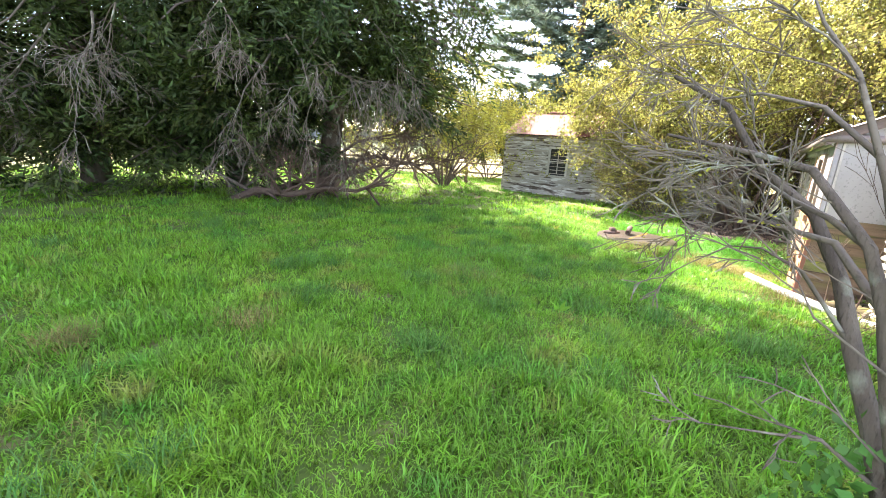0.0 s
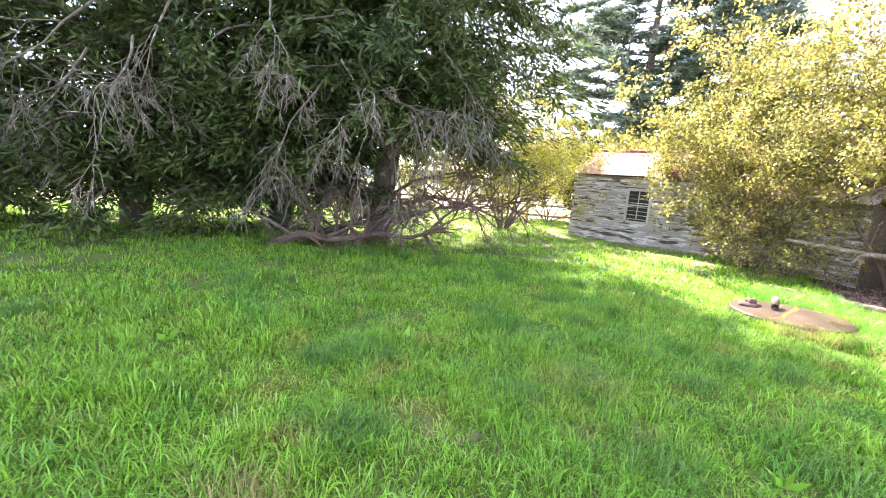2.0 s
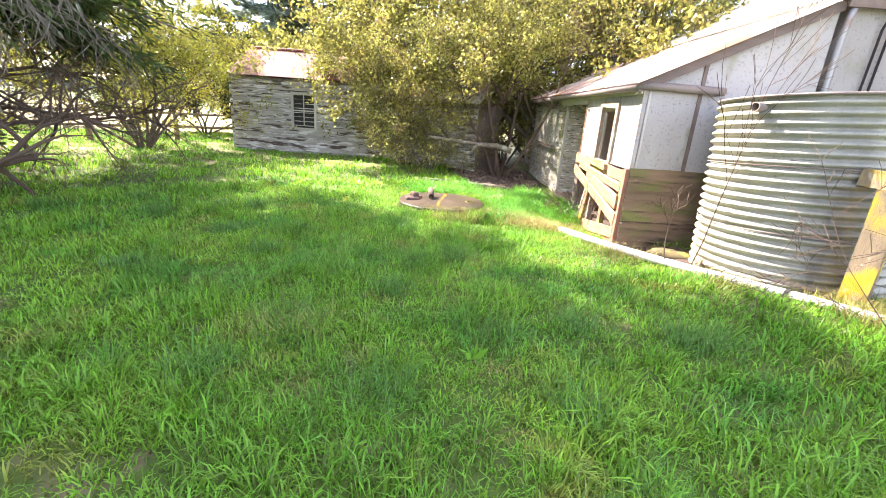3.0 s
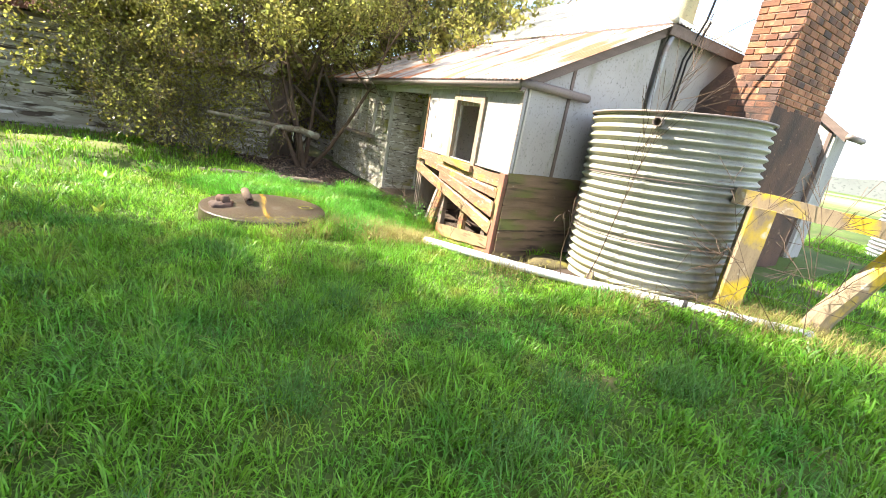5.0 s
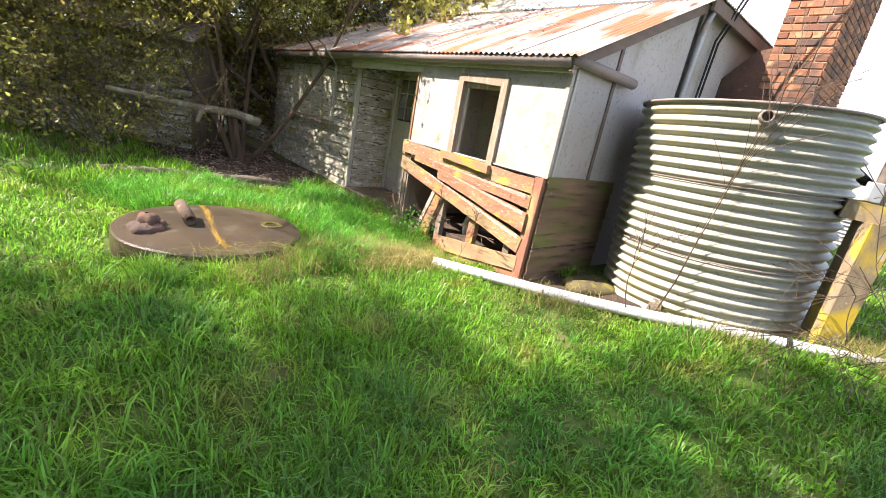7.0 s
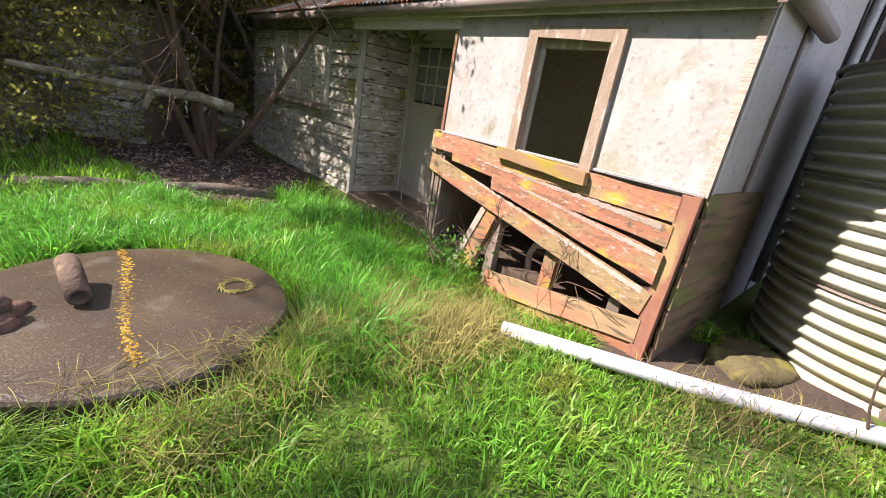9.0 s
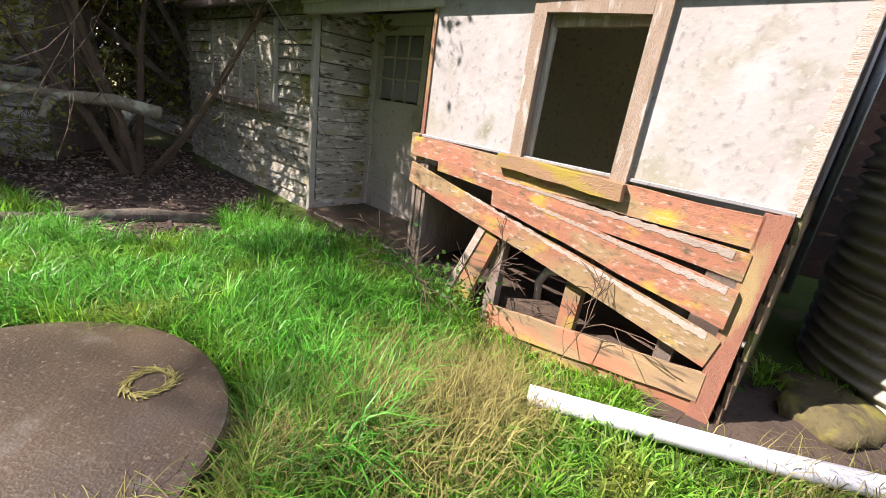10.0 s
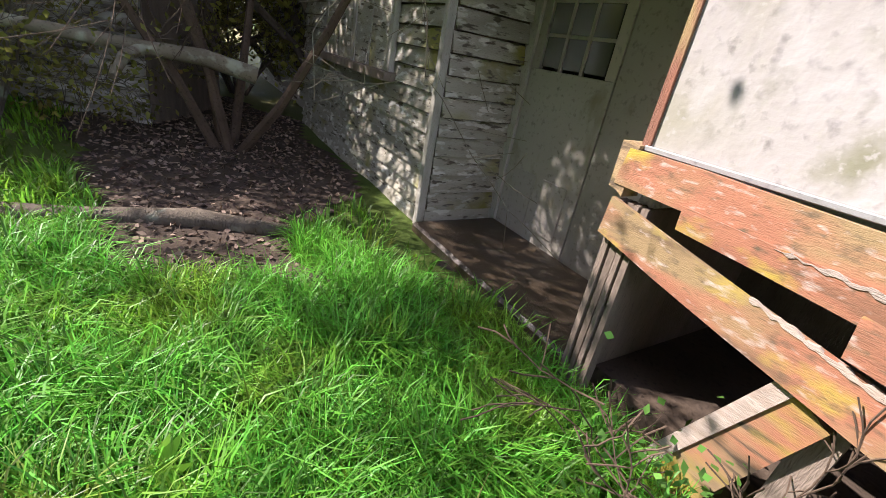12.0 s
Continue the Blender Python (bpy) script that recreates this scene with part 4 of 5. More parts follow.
# ---- trees and shrubs ----
def drooping_conifer(x, y, h, reach, low, seed, label, count=150, sprays=15, per=36, lean=(0, 0), mm=None, flat=0.0, name="conifer_tree", sizes=(0.14, 0.32), wide=(0.032, 0.068)):
    """Trunk, limbs and a crown of many small sprays hanging from the limbs."""
    rp, rn = random.Random(seed), np.random.default_rng(seed)
    base = float(ground_z(x, y))
    tree = thing(name, pose(x, y, base), label, "tree")
    part("trunk", Geo().tube([(lean[0] * s, lean[1] * s, h * s - 0.2) for s in np.linspace(0, 1, 7)], [0.30 * (1 - 0.93 * s) * h / 14 + 0.02 for s in np.linspace(0, 1, 7)], 10), m_bark, tree, smooth=True)
    geo, at, way = Geo(), [], []
    for i in range(count):
        s = ((i + rp.random()) / count) ** 1.25
        z = low + (h - low) * s
        az = i * 2.399 + rp.gauss(0, 0.4)
        length = reach * ((0.8 + 0.6 * s) if s < 0.33 else 1 - ((s - 0.33) / 0.72) ** 2) * rp.uniform(0.6, 1.1) + 0.4
        rise = rp.uniform(-0.1, 0.25) if not flat else rp.uniform(0.0, 0.25)
        p0 = Vector((lean[0] * z / h, lean[1] * z / h, z))
        pts = []
        for k in range(7):
            u = k / 6
            sag = -length * (0.30 - 0.25 * flat) * u * u
            pts.append(p0 + Vector((math.cos(az) * length * u, math.sin(az) * length * u, rise * length * u + sag)) + Vector((rp.gauss(0, 0.05), rp.gauss(0, 0.05), rp.gauss(0, 0.05))) * u)
        geo.tube(pts, [0.05 * (1 - 0.85 * k / 6) * (length / reach) + 0.008 for k in range(7)], 5, cap=False)
        for k in range(sprays):
            u = rp.uniform(0.2, 1.02)
            c = np.array(pts[min(int(u * 6), 5)].lerp(pts[min(int(u * 6) + 1, 6)], u * 6 % 1))
            out = np.array((math.cos(az), math.sin(az), 0)) * 0.4 + np.array((rp.gauss(0, 0.5), rp.gauss(0, 0.5), -0.55 * (1 - flat) + 0.1 * flat))
            m = per
            t = rn.random((m, 1))
            at.append(c + out * t * 0.75 + rn.normal(size=(m, 3)) * (0.13, 0.13, 0.13 * (1 - 0.6 * flat)))
            way.append(unit(out * 0.9 + rn.normal(size=(m, 3)) * (0.5, 0.5, 0.5 - 0.25 * flat)))
    part("branchwork", geo, m_bark, tree)
    at, way = np.concatenate(at), np.concatenate(way)
    n = len(at)
    shards("crown", leaf_quads(at, way, rn.uniform(*sizes, n), rn.uniform(*wide, n), rn), mm or m_conifer, [(0, 1, 2, 3)], tree)
    return tree


CYPRESS = "old dark cypress with drooping sprays along the paddock edge"
drooping_conifer(-4.3, 12.7, 15, 4.2, 3.1, 1, CYPRESS, 220, lean=(1.5, 0.0))
drooping_conifer(-6.9, 12.2, 15, 3.7, 1.2, 2, CYPRESS, 220, per=32)
drooping_conifer(-9.8, 10.4, 16, 3.8, 1.3, 3, CYPRESS, 220, per=32)
drooping_conifer(-13.0, 8.2, 15, 3.8, 1.2, 4, CYPRESS, 150, per=30)
drooping_conifer(-14.0, 5.4, 15, 3.6, 1.5, 16, CYPRESS, 120, sprays=13, per=26)
drooping_conifer(-14.8, 3.0, 15, 3.8, 1.4, 14, CYPRESS, 100, sprays=13, per=22)
drooping_conifer(6.0, 32, 19, 8.5, 3.0, 5, "tall blue-green cedar with level tiers of branches", 110, 30, 30, mm=m_cedar, flat=1.0, name="cedar_tree", sizes=(0.25, 0.6), wide=(0.06, 0.12))
drooping_conifer(11.5, 33, 15, 5.5, 2.5, 15, "tall blue-green cedar with level tiers of branches", 60, 26, 30, mm=m_cedar, flat=1.0, name="cedar_tree", sizes=(0.25, 0.6), wide=(0.06, 0.12))


def shrub(x, y, h, r, seed, label, mm, leaves=26000, stems=9, low=0.35, size=(0.035, 0.07), name="shrub", twig=None, depth=3, clumps=0.5, spread=0.10):
    """Several stems from one foot, twigs, and leaves gathered in clumps round some of the twig ends."""
    rp, rn = random.Random(seed), np.random.default_rng(seed)
    bush = thing(name, pose(x, y, float(ground_z(x, y)) - 0.03), label, "shrub")
    limbs = []
    for i in range(stems):
        az = i * 2.399 + rp.random()
        d = Vector((math.cos(az) * r / h * rp.uniform(0.4, 1.3), math.sin(az) * r / h * rp.uniform(0.4, 1.3), 1.0))
        grow(rp, (0.12 * math.cos(az), 0.12 * math.sin(az), 0), d, h * rp.uniform(0.75, 1.0), 0.045 * h / 4, depth, limbs, 0.03, 0.8, 3, 0.3)
    part("woody_frame", limbs_geo(limbs), twig or m_bark, bush)
    tips = np.array([p for pts, rad in limbs if rad[0] < 0.02 for p in pts if p.z > low])
    tips = tips[rn.random(len(tips)) < clumps]
    pick = tips[rn.integers(0, len(tips), leaves)]
    at = pick + rn.normal(size=(leaves, 3)) * spread
    keep = (at[:, 2] > low * 0.6)
    at = at[keep]
    n = len(at)
    shards("foliage", leaf_quads(at, unit(rn.normal(size=(n, 3)) + (0, 0, 0.2)), rn.uniform(*size, n), rn.uniform(size[0] * 0.6, size[1] * 0.55, n), rn), mm, [(0, 1, 2, 3)], bush)
    return bush


SMALL = (0.045, 0.085)
HEDGE = "overgrown thorny shrub with small olive leaves against the sheds"
MID, BIG = (0.06, 0.11), (0.08, 0.15)
shrub(6.1, 15.3, 2.6, 1.2, 21, HEDGE, m_shrub, 24000, 12, 0.12, MID, clumps=0.4)
shrub(5.7, 14.3, 2.1, 1.3, 22, HEDGE, m_shrub, 9000, 12, 0.12, SMALL, clumps=0.3)
shrub(5.9, 13.1, 1.6, 1.0, 23, HEDGE, m_shrub, 6000, 12, 0.15, SMALL, clumps=0.3)
thorn = shrub(7.4, 11.8, 4.7, 2.6, 24, "taller thorny tree with bare lower stems beside the weatherboard wall", m_shrub, 7000, 5, 2.5, SMALL, twig=m_brown_twig, clumps=0.25)
shrub(10.0, 12.6, 6.2, 2.8, 25, HEDGE, m_shrub, 30000, 9, 1.2, BIG, clumps=0.35)
shrub(12.4, 10.2, 6.4, 2.8, 26, HEDGE, m_shrub, 32000, 8, 1.6, BIG)
shrub(8.6, 15.0, 6.2, 2.6, 32, HEDGE, m_shrub, 44000, 9, 0.6, BIG)
shrub(7.7, 17.3, 5.0, 2.0, 33, HEDGE, m_shrub, 36000, 9, 0.6, BIG)
shrub(11.6, 15.4, 7.0, 3.0, 34, HEDGE, m_shrub, 34000, 9, 0.8, BIG)
shrub(9.6, 14.5, 2.3, 1.3, 35, HEDGE, m_shrub, 14000, 10, 0.05, MID)
# leafy limb of the thorny tree reaching out towards the porch
limbs = []
rp, rn = random.Random(36), np.random.default_rng(36)
for d, L in (((-0.75, -0.5, 0.75), 2.0), ((-0.95, -0.2, 0.7), 1.9), ((-0.5, -0.8, 0.6), 1.9), ((-0.3, -0.9, 0.75), 1.8)):
    grow(rp, (-0.15, -0.1, 2.0), d, L, 0.035, 3, limbs, 0.02, 0.6, 3, 0.22)
part("leafy_limb", limbs_geo(limbs), m_brown_twig, thorn)
tips = np.array([p for pts, rad in limbs if rad[0] < 0.02 for p in pts if p.z > 2.4 and p.x < -0.45 and p.y < -0.1])
at = tips[rn.integers(0, len(tips), 8000)] + rn.normal(size=(8000, 3)) * 0.09
shards("limb_foliage", leaf_quads(at, unit(rn.normal(size=(8000, 3)) + (0, 0, 0.2)), rn.uniform(0.045, 0.085, 8000), rn.uniform(0.027, 0.047, 8000), rn), m_shrub, [(0, 1, 2, 3)], thorn)
shrub(-1.2, 18.0, 4.3, 1.8, 27, "golden-leaved rounded shrub behind fallen branches", m_gold, 40000, 12, 0.4, MID)
DARK = "dark rounded shrub by the far fence"
shrub(0.6, 24.5, 3.4, 2.6, 28, DARK, m_conifer, 16000, 8, 0.3, (0.11, 0.2), depth=2)
shrub(3.6, 27.0, 4.6, 3.0, 29, DARK, m_conifer, 16000, 8, 0.3, (0.11, 0.2), depth=2)
shrub(2.4, 23.4, 3.4, 1.6, 30, "golden-leaved rounded shrub behind the shed", m_gold, 16000, 8, 0.4, (0.08, 0.15), depth=2)
shrub(-6.5, 27, 5.0, 3.6, 31, DARK, m_conifer, 16000, 8, 0.3, (0.11, 0.2), depth=2)


def dead_limb(name, p, d, length, r, seed, label, droop, depth=3, spread=0.7, kids=4, mm=None, wander=0.25, least=0.0, kind=""):
    """A bare limb with its twigs. least: the thinnest twig's radius."""
    limbs = grow(random.Random(seed), (0, 0, 0), d, length, r, depth, [], droop, spread, kids, wander)
    limbs = [(pts, [max(q, least) for q in radii]) for pts, radii in limbs]
    return tagged(part(name, limbs_geo(limbs), mm or m_twig, m=Matrix.Translation(p)), label, "branch", kind=kind)


HANG = "bare grey lichened branch hanging from the cypress"
for i, (x, y, z, d, L) in enumerate(((-7.4, 7.9, 4.4, (-0.3, -0.4, -0.5), 2.3), (-7.1, 8.0, 3.7, (0.5, -0.3, -0.5), 1.9), (-7.7, 7.7, 3.4, (-0.6, 0.1, -0.5), 1.8), (-6.6, 8.4, 4.6, (0.1, -0.3, -0.6), 1.9), (-4.0, 9.6, 3.8, (0.35, -0.25, -0.4), 2.1), (-3.7, 9.8, 3.6, (0.7, 0.0, -0.3), 2.1), (-4.3, 9.5, 3.4, (-0.1, -0.3, -0.5), 2.0), (-3.4, 10.2, 3.2, (0.4, -0.1, -0.5), 1.8), (-2.8, 10.9, 4.7, (0.5, -0.3, -0.3), 2.4), (-5.2, 9.1, 4.7, (0.2, -0.3, -0.5), 1.8))):
    dead_limb("hanging_branch", (x, y, z), d, L, 0.026, 141 + i, HANG, 0.16 if i < 4 else 0.24, 3, 0.6, 3, m_hang, 0.3, 0.005)
FALL = "fallen dead limb with tangled bare twigs on the grass"
def fallen(points, r, seed, mm, twigs, length):
    """A long bent limb with twigs along it."""
    rp = random.Random(seed)
    limbs = [([Vector(p) for p in points], [r * (1 - 0.75 * i / (len(points) - 1)) for i in range(len(points))])]
    for _ in range(twigs):
        u = rp.uniform(0.2, 1.0) * (len(points) - 1)
        i = min(int(u), len(points) - 2)
        p = Vector(points[i]).lerp(Vector(points[i + 1]), u - i)
        grow(rp, p, (rp.gauss(0.4, 0.7), rp.gauss(0, 0.6), rp.gauss(0.35, 0.45)), length * rp.uniform(0.5, 1.1), r * 0.42, 2, limbs, 0.05, 0.7, 4, 0.3)
    return tagged(part("fallen_limb", limbs_geo(limbs), mm), FALL, "branch")


fallen([(-5.6, 9.9, 0.0), (-5.0, 9.95, 0.28), (-4.2, 10.1, 0.22), (-3.3, 10.3, 0.42), (-2.6, 10.4, 0.40), (-1.9, 10.6, 0.66)], 0.11, 51, m_brown_twig, 22, 1.2)
fallen([(-5.2, 10.6, 0.1), (-4.3, 11.0, 0.5), (-3.4, 11.5, 0.6), (-2.4, 11.9, 1.0), (-1.5, 12.3, 1.1)], 0.08, 52, m_brown_twig, 30, 1.2)
fallen([(-4.8, 11.4, 0.3), (-3.8, 12.2, 0.9), (-2.7, 12.8, 1.2), (-1.6, 13.6, 1.0), (-0.6, 14.4, 1.2)], 0.07, 53, m_brown_twig, 32, 1.3)
fallen([(-4.4, 12.6, 0.8), (-3.4, 13.0, 1.6), (-2.4, 13.4, 1.9), (-1.4, 14.0, 1.8)], 0.06, 54, m_brown_twig, 22, 1.2)
fallen([(-5.0, 10.1, 0.1), (-5.6, 9.8, 0.5), (-6.3, 9.7, 0.8)], 0.06, 55, m_bark, 6, 0.8)
# twigs over the weatherboard wall and the porch
dead_limb("overhanging_twig", (7.25, 10.4, 2.35), (-0.25, -0.8, -0.25), 1.7, 0.014, 56, "thin bare twig hanging in front of the porch", 0.03, 2, 0.5, 3, m_twig, 0.2, 0.0, "stuff")

# lichened dead branch across the thorny tree
tagged(part("bare_branch", limbs_geo([([(7.45, 11.45, 0.75), (7.1, 11.7, 0.85), (6.75, 11.95, 0.86), (6.1, 12.2, 0.92), (5.5, 12.5, 0.98)], [0.085, 0.075, 0.06, 0.05, 0.035]), ([(6.75, 11.95, 0.86), (6.5, 11.8, 0.8), (6.35, 11.7, 0.66)], [0.05, 0.045, 0.03])], 7), m_twig, smooth=True), "pale lichened dead branch reaching from the tree", "branch")

# twiggy young tree close to where the walk starts: two stems, spreading limbs, twigs along them
MAIN_STEMS = (([(2.32, 1.14, -0.1), (2.23, 1.22, 0.45), (2.14, 1.31, 0.81), (2.06, 1.38, 1.07), (2.03, 1.47, 1.29), (1.96, 1.59, 1.52), (1.82, 1.73, 1.67), (1.70, 1.86, 1.92), (1.51, 1.99, 2.05)], 0.044),
         ([(2.30, 1.10, -0.1), (2.22, 1.18, 0.5), (2.09, 1.23, 0.95), (2.00, 1.24, 1.25), (1.94, 1.29, 1.45), (1.84, 1.48, 1.68), (1.73, 1.67, 1.73), (1.49, 1.89, 1.79)], 0.034))
SIDE_LIMBS = (([(2.0, 1.24, 1.25), (1.93, 1.42, 1.44), (1.85, 1.6, 1.46), (1.75, 1.77, 1.5), (1.71, 1.91, 1.55)], 0.016),
         ([(1.94, 1.29, 1.45), (1.91, 1.44, 1.52), (1.86, 1.59, 1.57), (1.73, 1.78, 1.7), (1.53, 1.98, 1.72)], 0.014),
         ([(2.0, 1.2, 1.3), (1.9, 1.25, 1.7), (1.83, 1.49, 1.89), (1.72, 1.67, 1.95), (1.58, 1.85, 1.93)], 0.014),
         ([(2.0, 1.2, 1.3), (1.89, 1.24, 1.65), (1.83, 1.38, 1.98), (1.78, 1.52, 2.16), (1.77, 1.65, 2.34)], 0.014),
         ([(2.06, 1.38, 1.07), (1.88, 1.46, 1.32), (1.77, 1.53, 1.38), (1.69, 1.64, 1.36)], 0.010),
         ([(2.18, 1.24, 0.6), (1.99, 1.31, 0.74), (1.85, 1.36, 0.71), (1.63, 1.44, 0.67)], 0.011),
         ([(1.99, 1.31, 0.74), (1.87, 1.35, 0.76), (1.75, 1.37, 0.85)], 0.007),
         ([(2.16, 1.22, 0.7), (1.97, 1.26, 0.88), (1.88, 1.27, 0.93)], 0.007),
         ([(2.05, 1.21, 1.05), (1.87, 1.34, 1.19), (1.82, 1.38, 1.3), (1.72, 1.5, 1.36)], 0.007))
rp = random.Random(61)
young = thing("young_tree", pose(0, 0, 0), "bare lichened young tree with fine twigs", "tree")
twigs = []
for pts, r in MAIN_STEMS + SIDE_LIMBS:
    geo = limbs_geo([([Vector(p) for p in pts], [r * (1 - 0.8 * i / (len(pts) - 1)) for i in range(len(pts))])])
    part("stem" if r > 0.03 else "limb", geo, m_hang if r < 0.03 else m_bark, young, smooth=True)
    for _ in range(3 if r > 0.012 else 2):
        u = rp.uniform(0.45 if r > 0.012 else 0.25, 1.0) * (len(pts) - 1)
        i = min(int(u), len(pts) - 2)
        p = Vector(pts[i]).lerp(Vector(pts[i + 1]), u - i)
        if p.z > 0.6:
            d = (Vector(pts[i + 1]) - Vector(pts[i])).normalized() + Vector((rp.gauss(-0.2, 0.5), rp.gauss(0.15, 0.5), rp.gauss(0.05, 0.5)))
            grow(rp, p, d, rp.uniform(0.25, 0.55) * (1.0 if p.z > 1.2 else 0.45), 0.0042, 2 if p.z > 1.2 else 1, twigs, 0.02, 0.5, 3, 0.22)
tagged(part("twigwork", limbs_geo(twigs), m_hang, young), kind="stuff")
rn = np.random.default_rng(6)
tips = np.array([p for pts, rad in twigs for p in pts if p.z > 1.3])
at = tips[rn.integers(0, len(tips), 260)] + rn.normal(size=(260, 3)) * 0.02
tagged(shards("leafage", leaf_quads(at, unit(rn.normal(size=(260, 3))), rn.uniform(0.012, 0.028, 260), rn.uniform(0.008, 0.015, 260), rn), m_gold, [(0, 1, 2, 3)], young), kind="stuff")

n = 220
at = np.array((2.12, 1.27, 0.5)) + rn.normal(size=(n, 3)) * (0.10, 0.10, 0.16)
tagged(shards("bramble_leaves", leaf_quads(at, unit(rn.normal(size=(n, 3)) + (0, 0, 0.3)), rn.uniform(0.04, 0.08, n), rn.uniform(0.03, 0.05, n), rn), m_tuft, [(0, 1, 2, 3)]), "low green bramble leaves round the young tree", "bramble", kind="stuff")

# dead vine against the tank, briar by the broken wall
dead_limb("dead_vine", (4.86, 4.75, 0.15), (0.02, -0.35, 0.95), 1.6, 0.009, 71, "thin dead vine climbing the tank", 0.0, 2, 0.35, 3, m_brown_twig, 0.15)
dead_limb("dead_vine", (4.75, 5.0, 0.12), (-0.1, 0.2, 0.9), 0.7, 0.008, 72, "thin dead vine climbing the tank", 0.05, 2, 0.5, 3, m_brown_twig, 0.3)
for i, (x, y) in enumerate(((5.75, 7.55), (5.85, 7.7), (5.62, 7.35), (5.3, 6.75))):
    dead_limb("briar", (x, y, float(ground_z(x, y))), (-0.3 + 0.15 * i, 0.1 - 0.1 * i, 0.9), 0.5, 0.0032, 75 + i, "thin brown briar stems by the broken wall", 0.12, 2, 0.6, 3, m_brown_twig, 0.3, 0.0, "stuff")
for i, (d, L) in enumerate((((-0.3, 0.5, 0.6), 1.1), ((-0.1, 0.2, 0.9), 1.0), ((-0.2, 0.95, 0.25), 1.1))):
    dead_limb("bramble_cane", (4.7 + 0.04 * i, 2.95 - 0.12 * i, 0.12), d, L, 0.005, 85 + i, "long thorny bramble cane arching by the fence", 0.05, 2, 0.5, 3, m_brown_twig, 0.16)
rn = np.random.default_rng(17)
n = 160
at = np.array((5.72, 7.5, 0.15)) + rn.normal(size=(n, 3)) * (0.12, 0.16, 0.09)
tagged(shards("briar_leaves", leaf_quads(at, unit(rn.normal(size=(n, 3)) + (0, 0, 0.3)), rn.uniform(0.025, 0.05, n), rn.uniform(0.018, 0.032, n), rn), m_tuft, [(0, 1, 2, 3)]), "small dark bramble leaves by the broken wall", "bramble", kind="stuff")

# ---- post and rail fence behind the trees ----
for i in range(13):
    x, y = -22 + i * 2.4, 15.2 + i * 0.62 - (max(0, 5 - i)) * 0.8
    fp = thing("paddock_post", pose(x, y, float(ground_z(x, y))), "weathered grey paddock fence post", "fence post", "paddock fence posts")
    part("post", Geo().plank((-0.07, 1.12), (-0.08, -0.2), (0.07, 1.1), (0.08, -0.2), -0.06, 0.07, 3, 0.01, 400 + i), m_greytimber, fp)
    x2, y2 = -22 + (i + 1) * 2.4, 15.2 + (i + 1) * 0.62 - (max(0, 4 - i)) * 0.8
    for z in (0.95, 0.5):
        tagged(part("paddock_rail", Geo().tube([(x, y, z), ((x + x2) / 2, (y + y2) / 2, z - 0.03), (x2, y2, z)], 0.04, 6), m_greytimber), "grey split timber fence rail", "fence rail", "paddock fence rails")

# ---- grass ----
def blades(name, px, py, height, width, bend, material, label, seed, fan=None):
    """Bent tapering blades. fan: the way each blade leans, out from the middle of its tuft."""
    rn = np.random.default_rng(seed)
    n = len(px)
    base = np.stack([px, py, ground_z(px, py) - 0.008], -1)
    a = rn.uniform(0, 2 * np.pi, n) if fan is None else fan + rn.normal(size=n) * 0.5
    lean = np.stack([np.cos(a), np.sin(a), np.zeros(n)], -1) * (bend * rn.uniform(0.2, 1.0, n))[:, None]
    b = a + np.pi / 2 + rn.normal(size=n) * 0.5
    side = np.stack([np.cos(b), np.sin(b), np.zeros(n)], -1) * (width / 2)[:, None]
    up = np.array((0, 0, 1.0))
    H = height[:, None]
    mid = base + up * H * 0.6 + lean * H * 0.35
    tip = base + up * H * (1 - 0.35 * (np.linalg.norm(lean, axis=1) ** 2))[:, None] + lean * H
    v = np.stack([base - side, base + side, mid + side * 0.8, mid - side * 0.8, tip], axis=1)
    return tagged(shards(name, v, material, [(0, 1, 2), (0, 2, 3), (3, 2, 4)]), label, "grass", kind="stuff")


def clear(px, py):
    """Places where grass can grow: not on the cover, in the house, the tank or the bare earth."""
    d = np.stack([px - 5.10, py - 5.97], -1)
    lx, ly = -(d @ np.array((0.481, 0.877))), d @ np.array((0.877, -0.481))
    ok = np.hypot(px - LX, py - LY) > 0.79
    ok &= ~((ly > -0.02) & (lx < 0.1) & (lx > -13))
    ok &= ~((ly > 0.9) & (lx > -0.1) & (lx < 1.9) & (ly < 8))
    ok &= np.hypot(px - 5.7, py - 4.2) > 0.9
    ok &= bare(px, py) < 0.08
    return ok


def patchy(px, py):
    return 0.5 + 0.5 * np.sin(px * 2.1 + np.sin(py * 1.3) * 2) * np.sin(py * 2.4 + np.sin(px * 1.7) * 2)


rn = np.random.default_rng(11)
def scatter(n, x0, x1, y0, y1, clump=0.0, per=1):
    """Tufts: places, a size for each tuft and the way out from its middle."""
    cx, cy = rn.uniform(x0, x1, n // per), rn.uniform(y0, y1, n // per)
    ox, oy = rn.normal(size=(n // per) * per) * clump, rn.normal(size=(n // per) * per) * clump
    size = np.repeat(rn.uniform(0.55, 1.5, n // per) ** 1.2, per)
    px, py = np.repeat(cx, per) + ox, np.repeat(cy, per) + oy
    k = clear(px, py)
    return px[k], py[k], size[k], np.arctan2(oy, ox)[k]


WALKED = [(0.7, -0.2), (0.0, 1.3), (0.05, 2.4), (0.3, 4.5), (0.6, 5.3), (2.0, 6.4), (3.1, 7.1), (4.5, 7.8)]
def far_off(px, py):
    return np.min([np.hypot(px - a, py - b) for a, b in WALKED], axis=0)


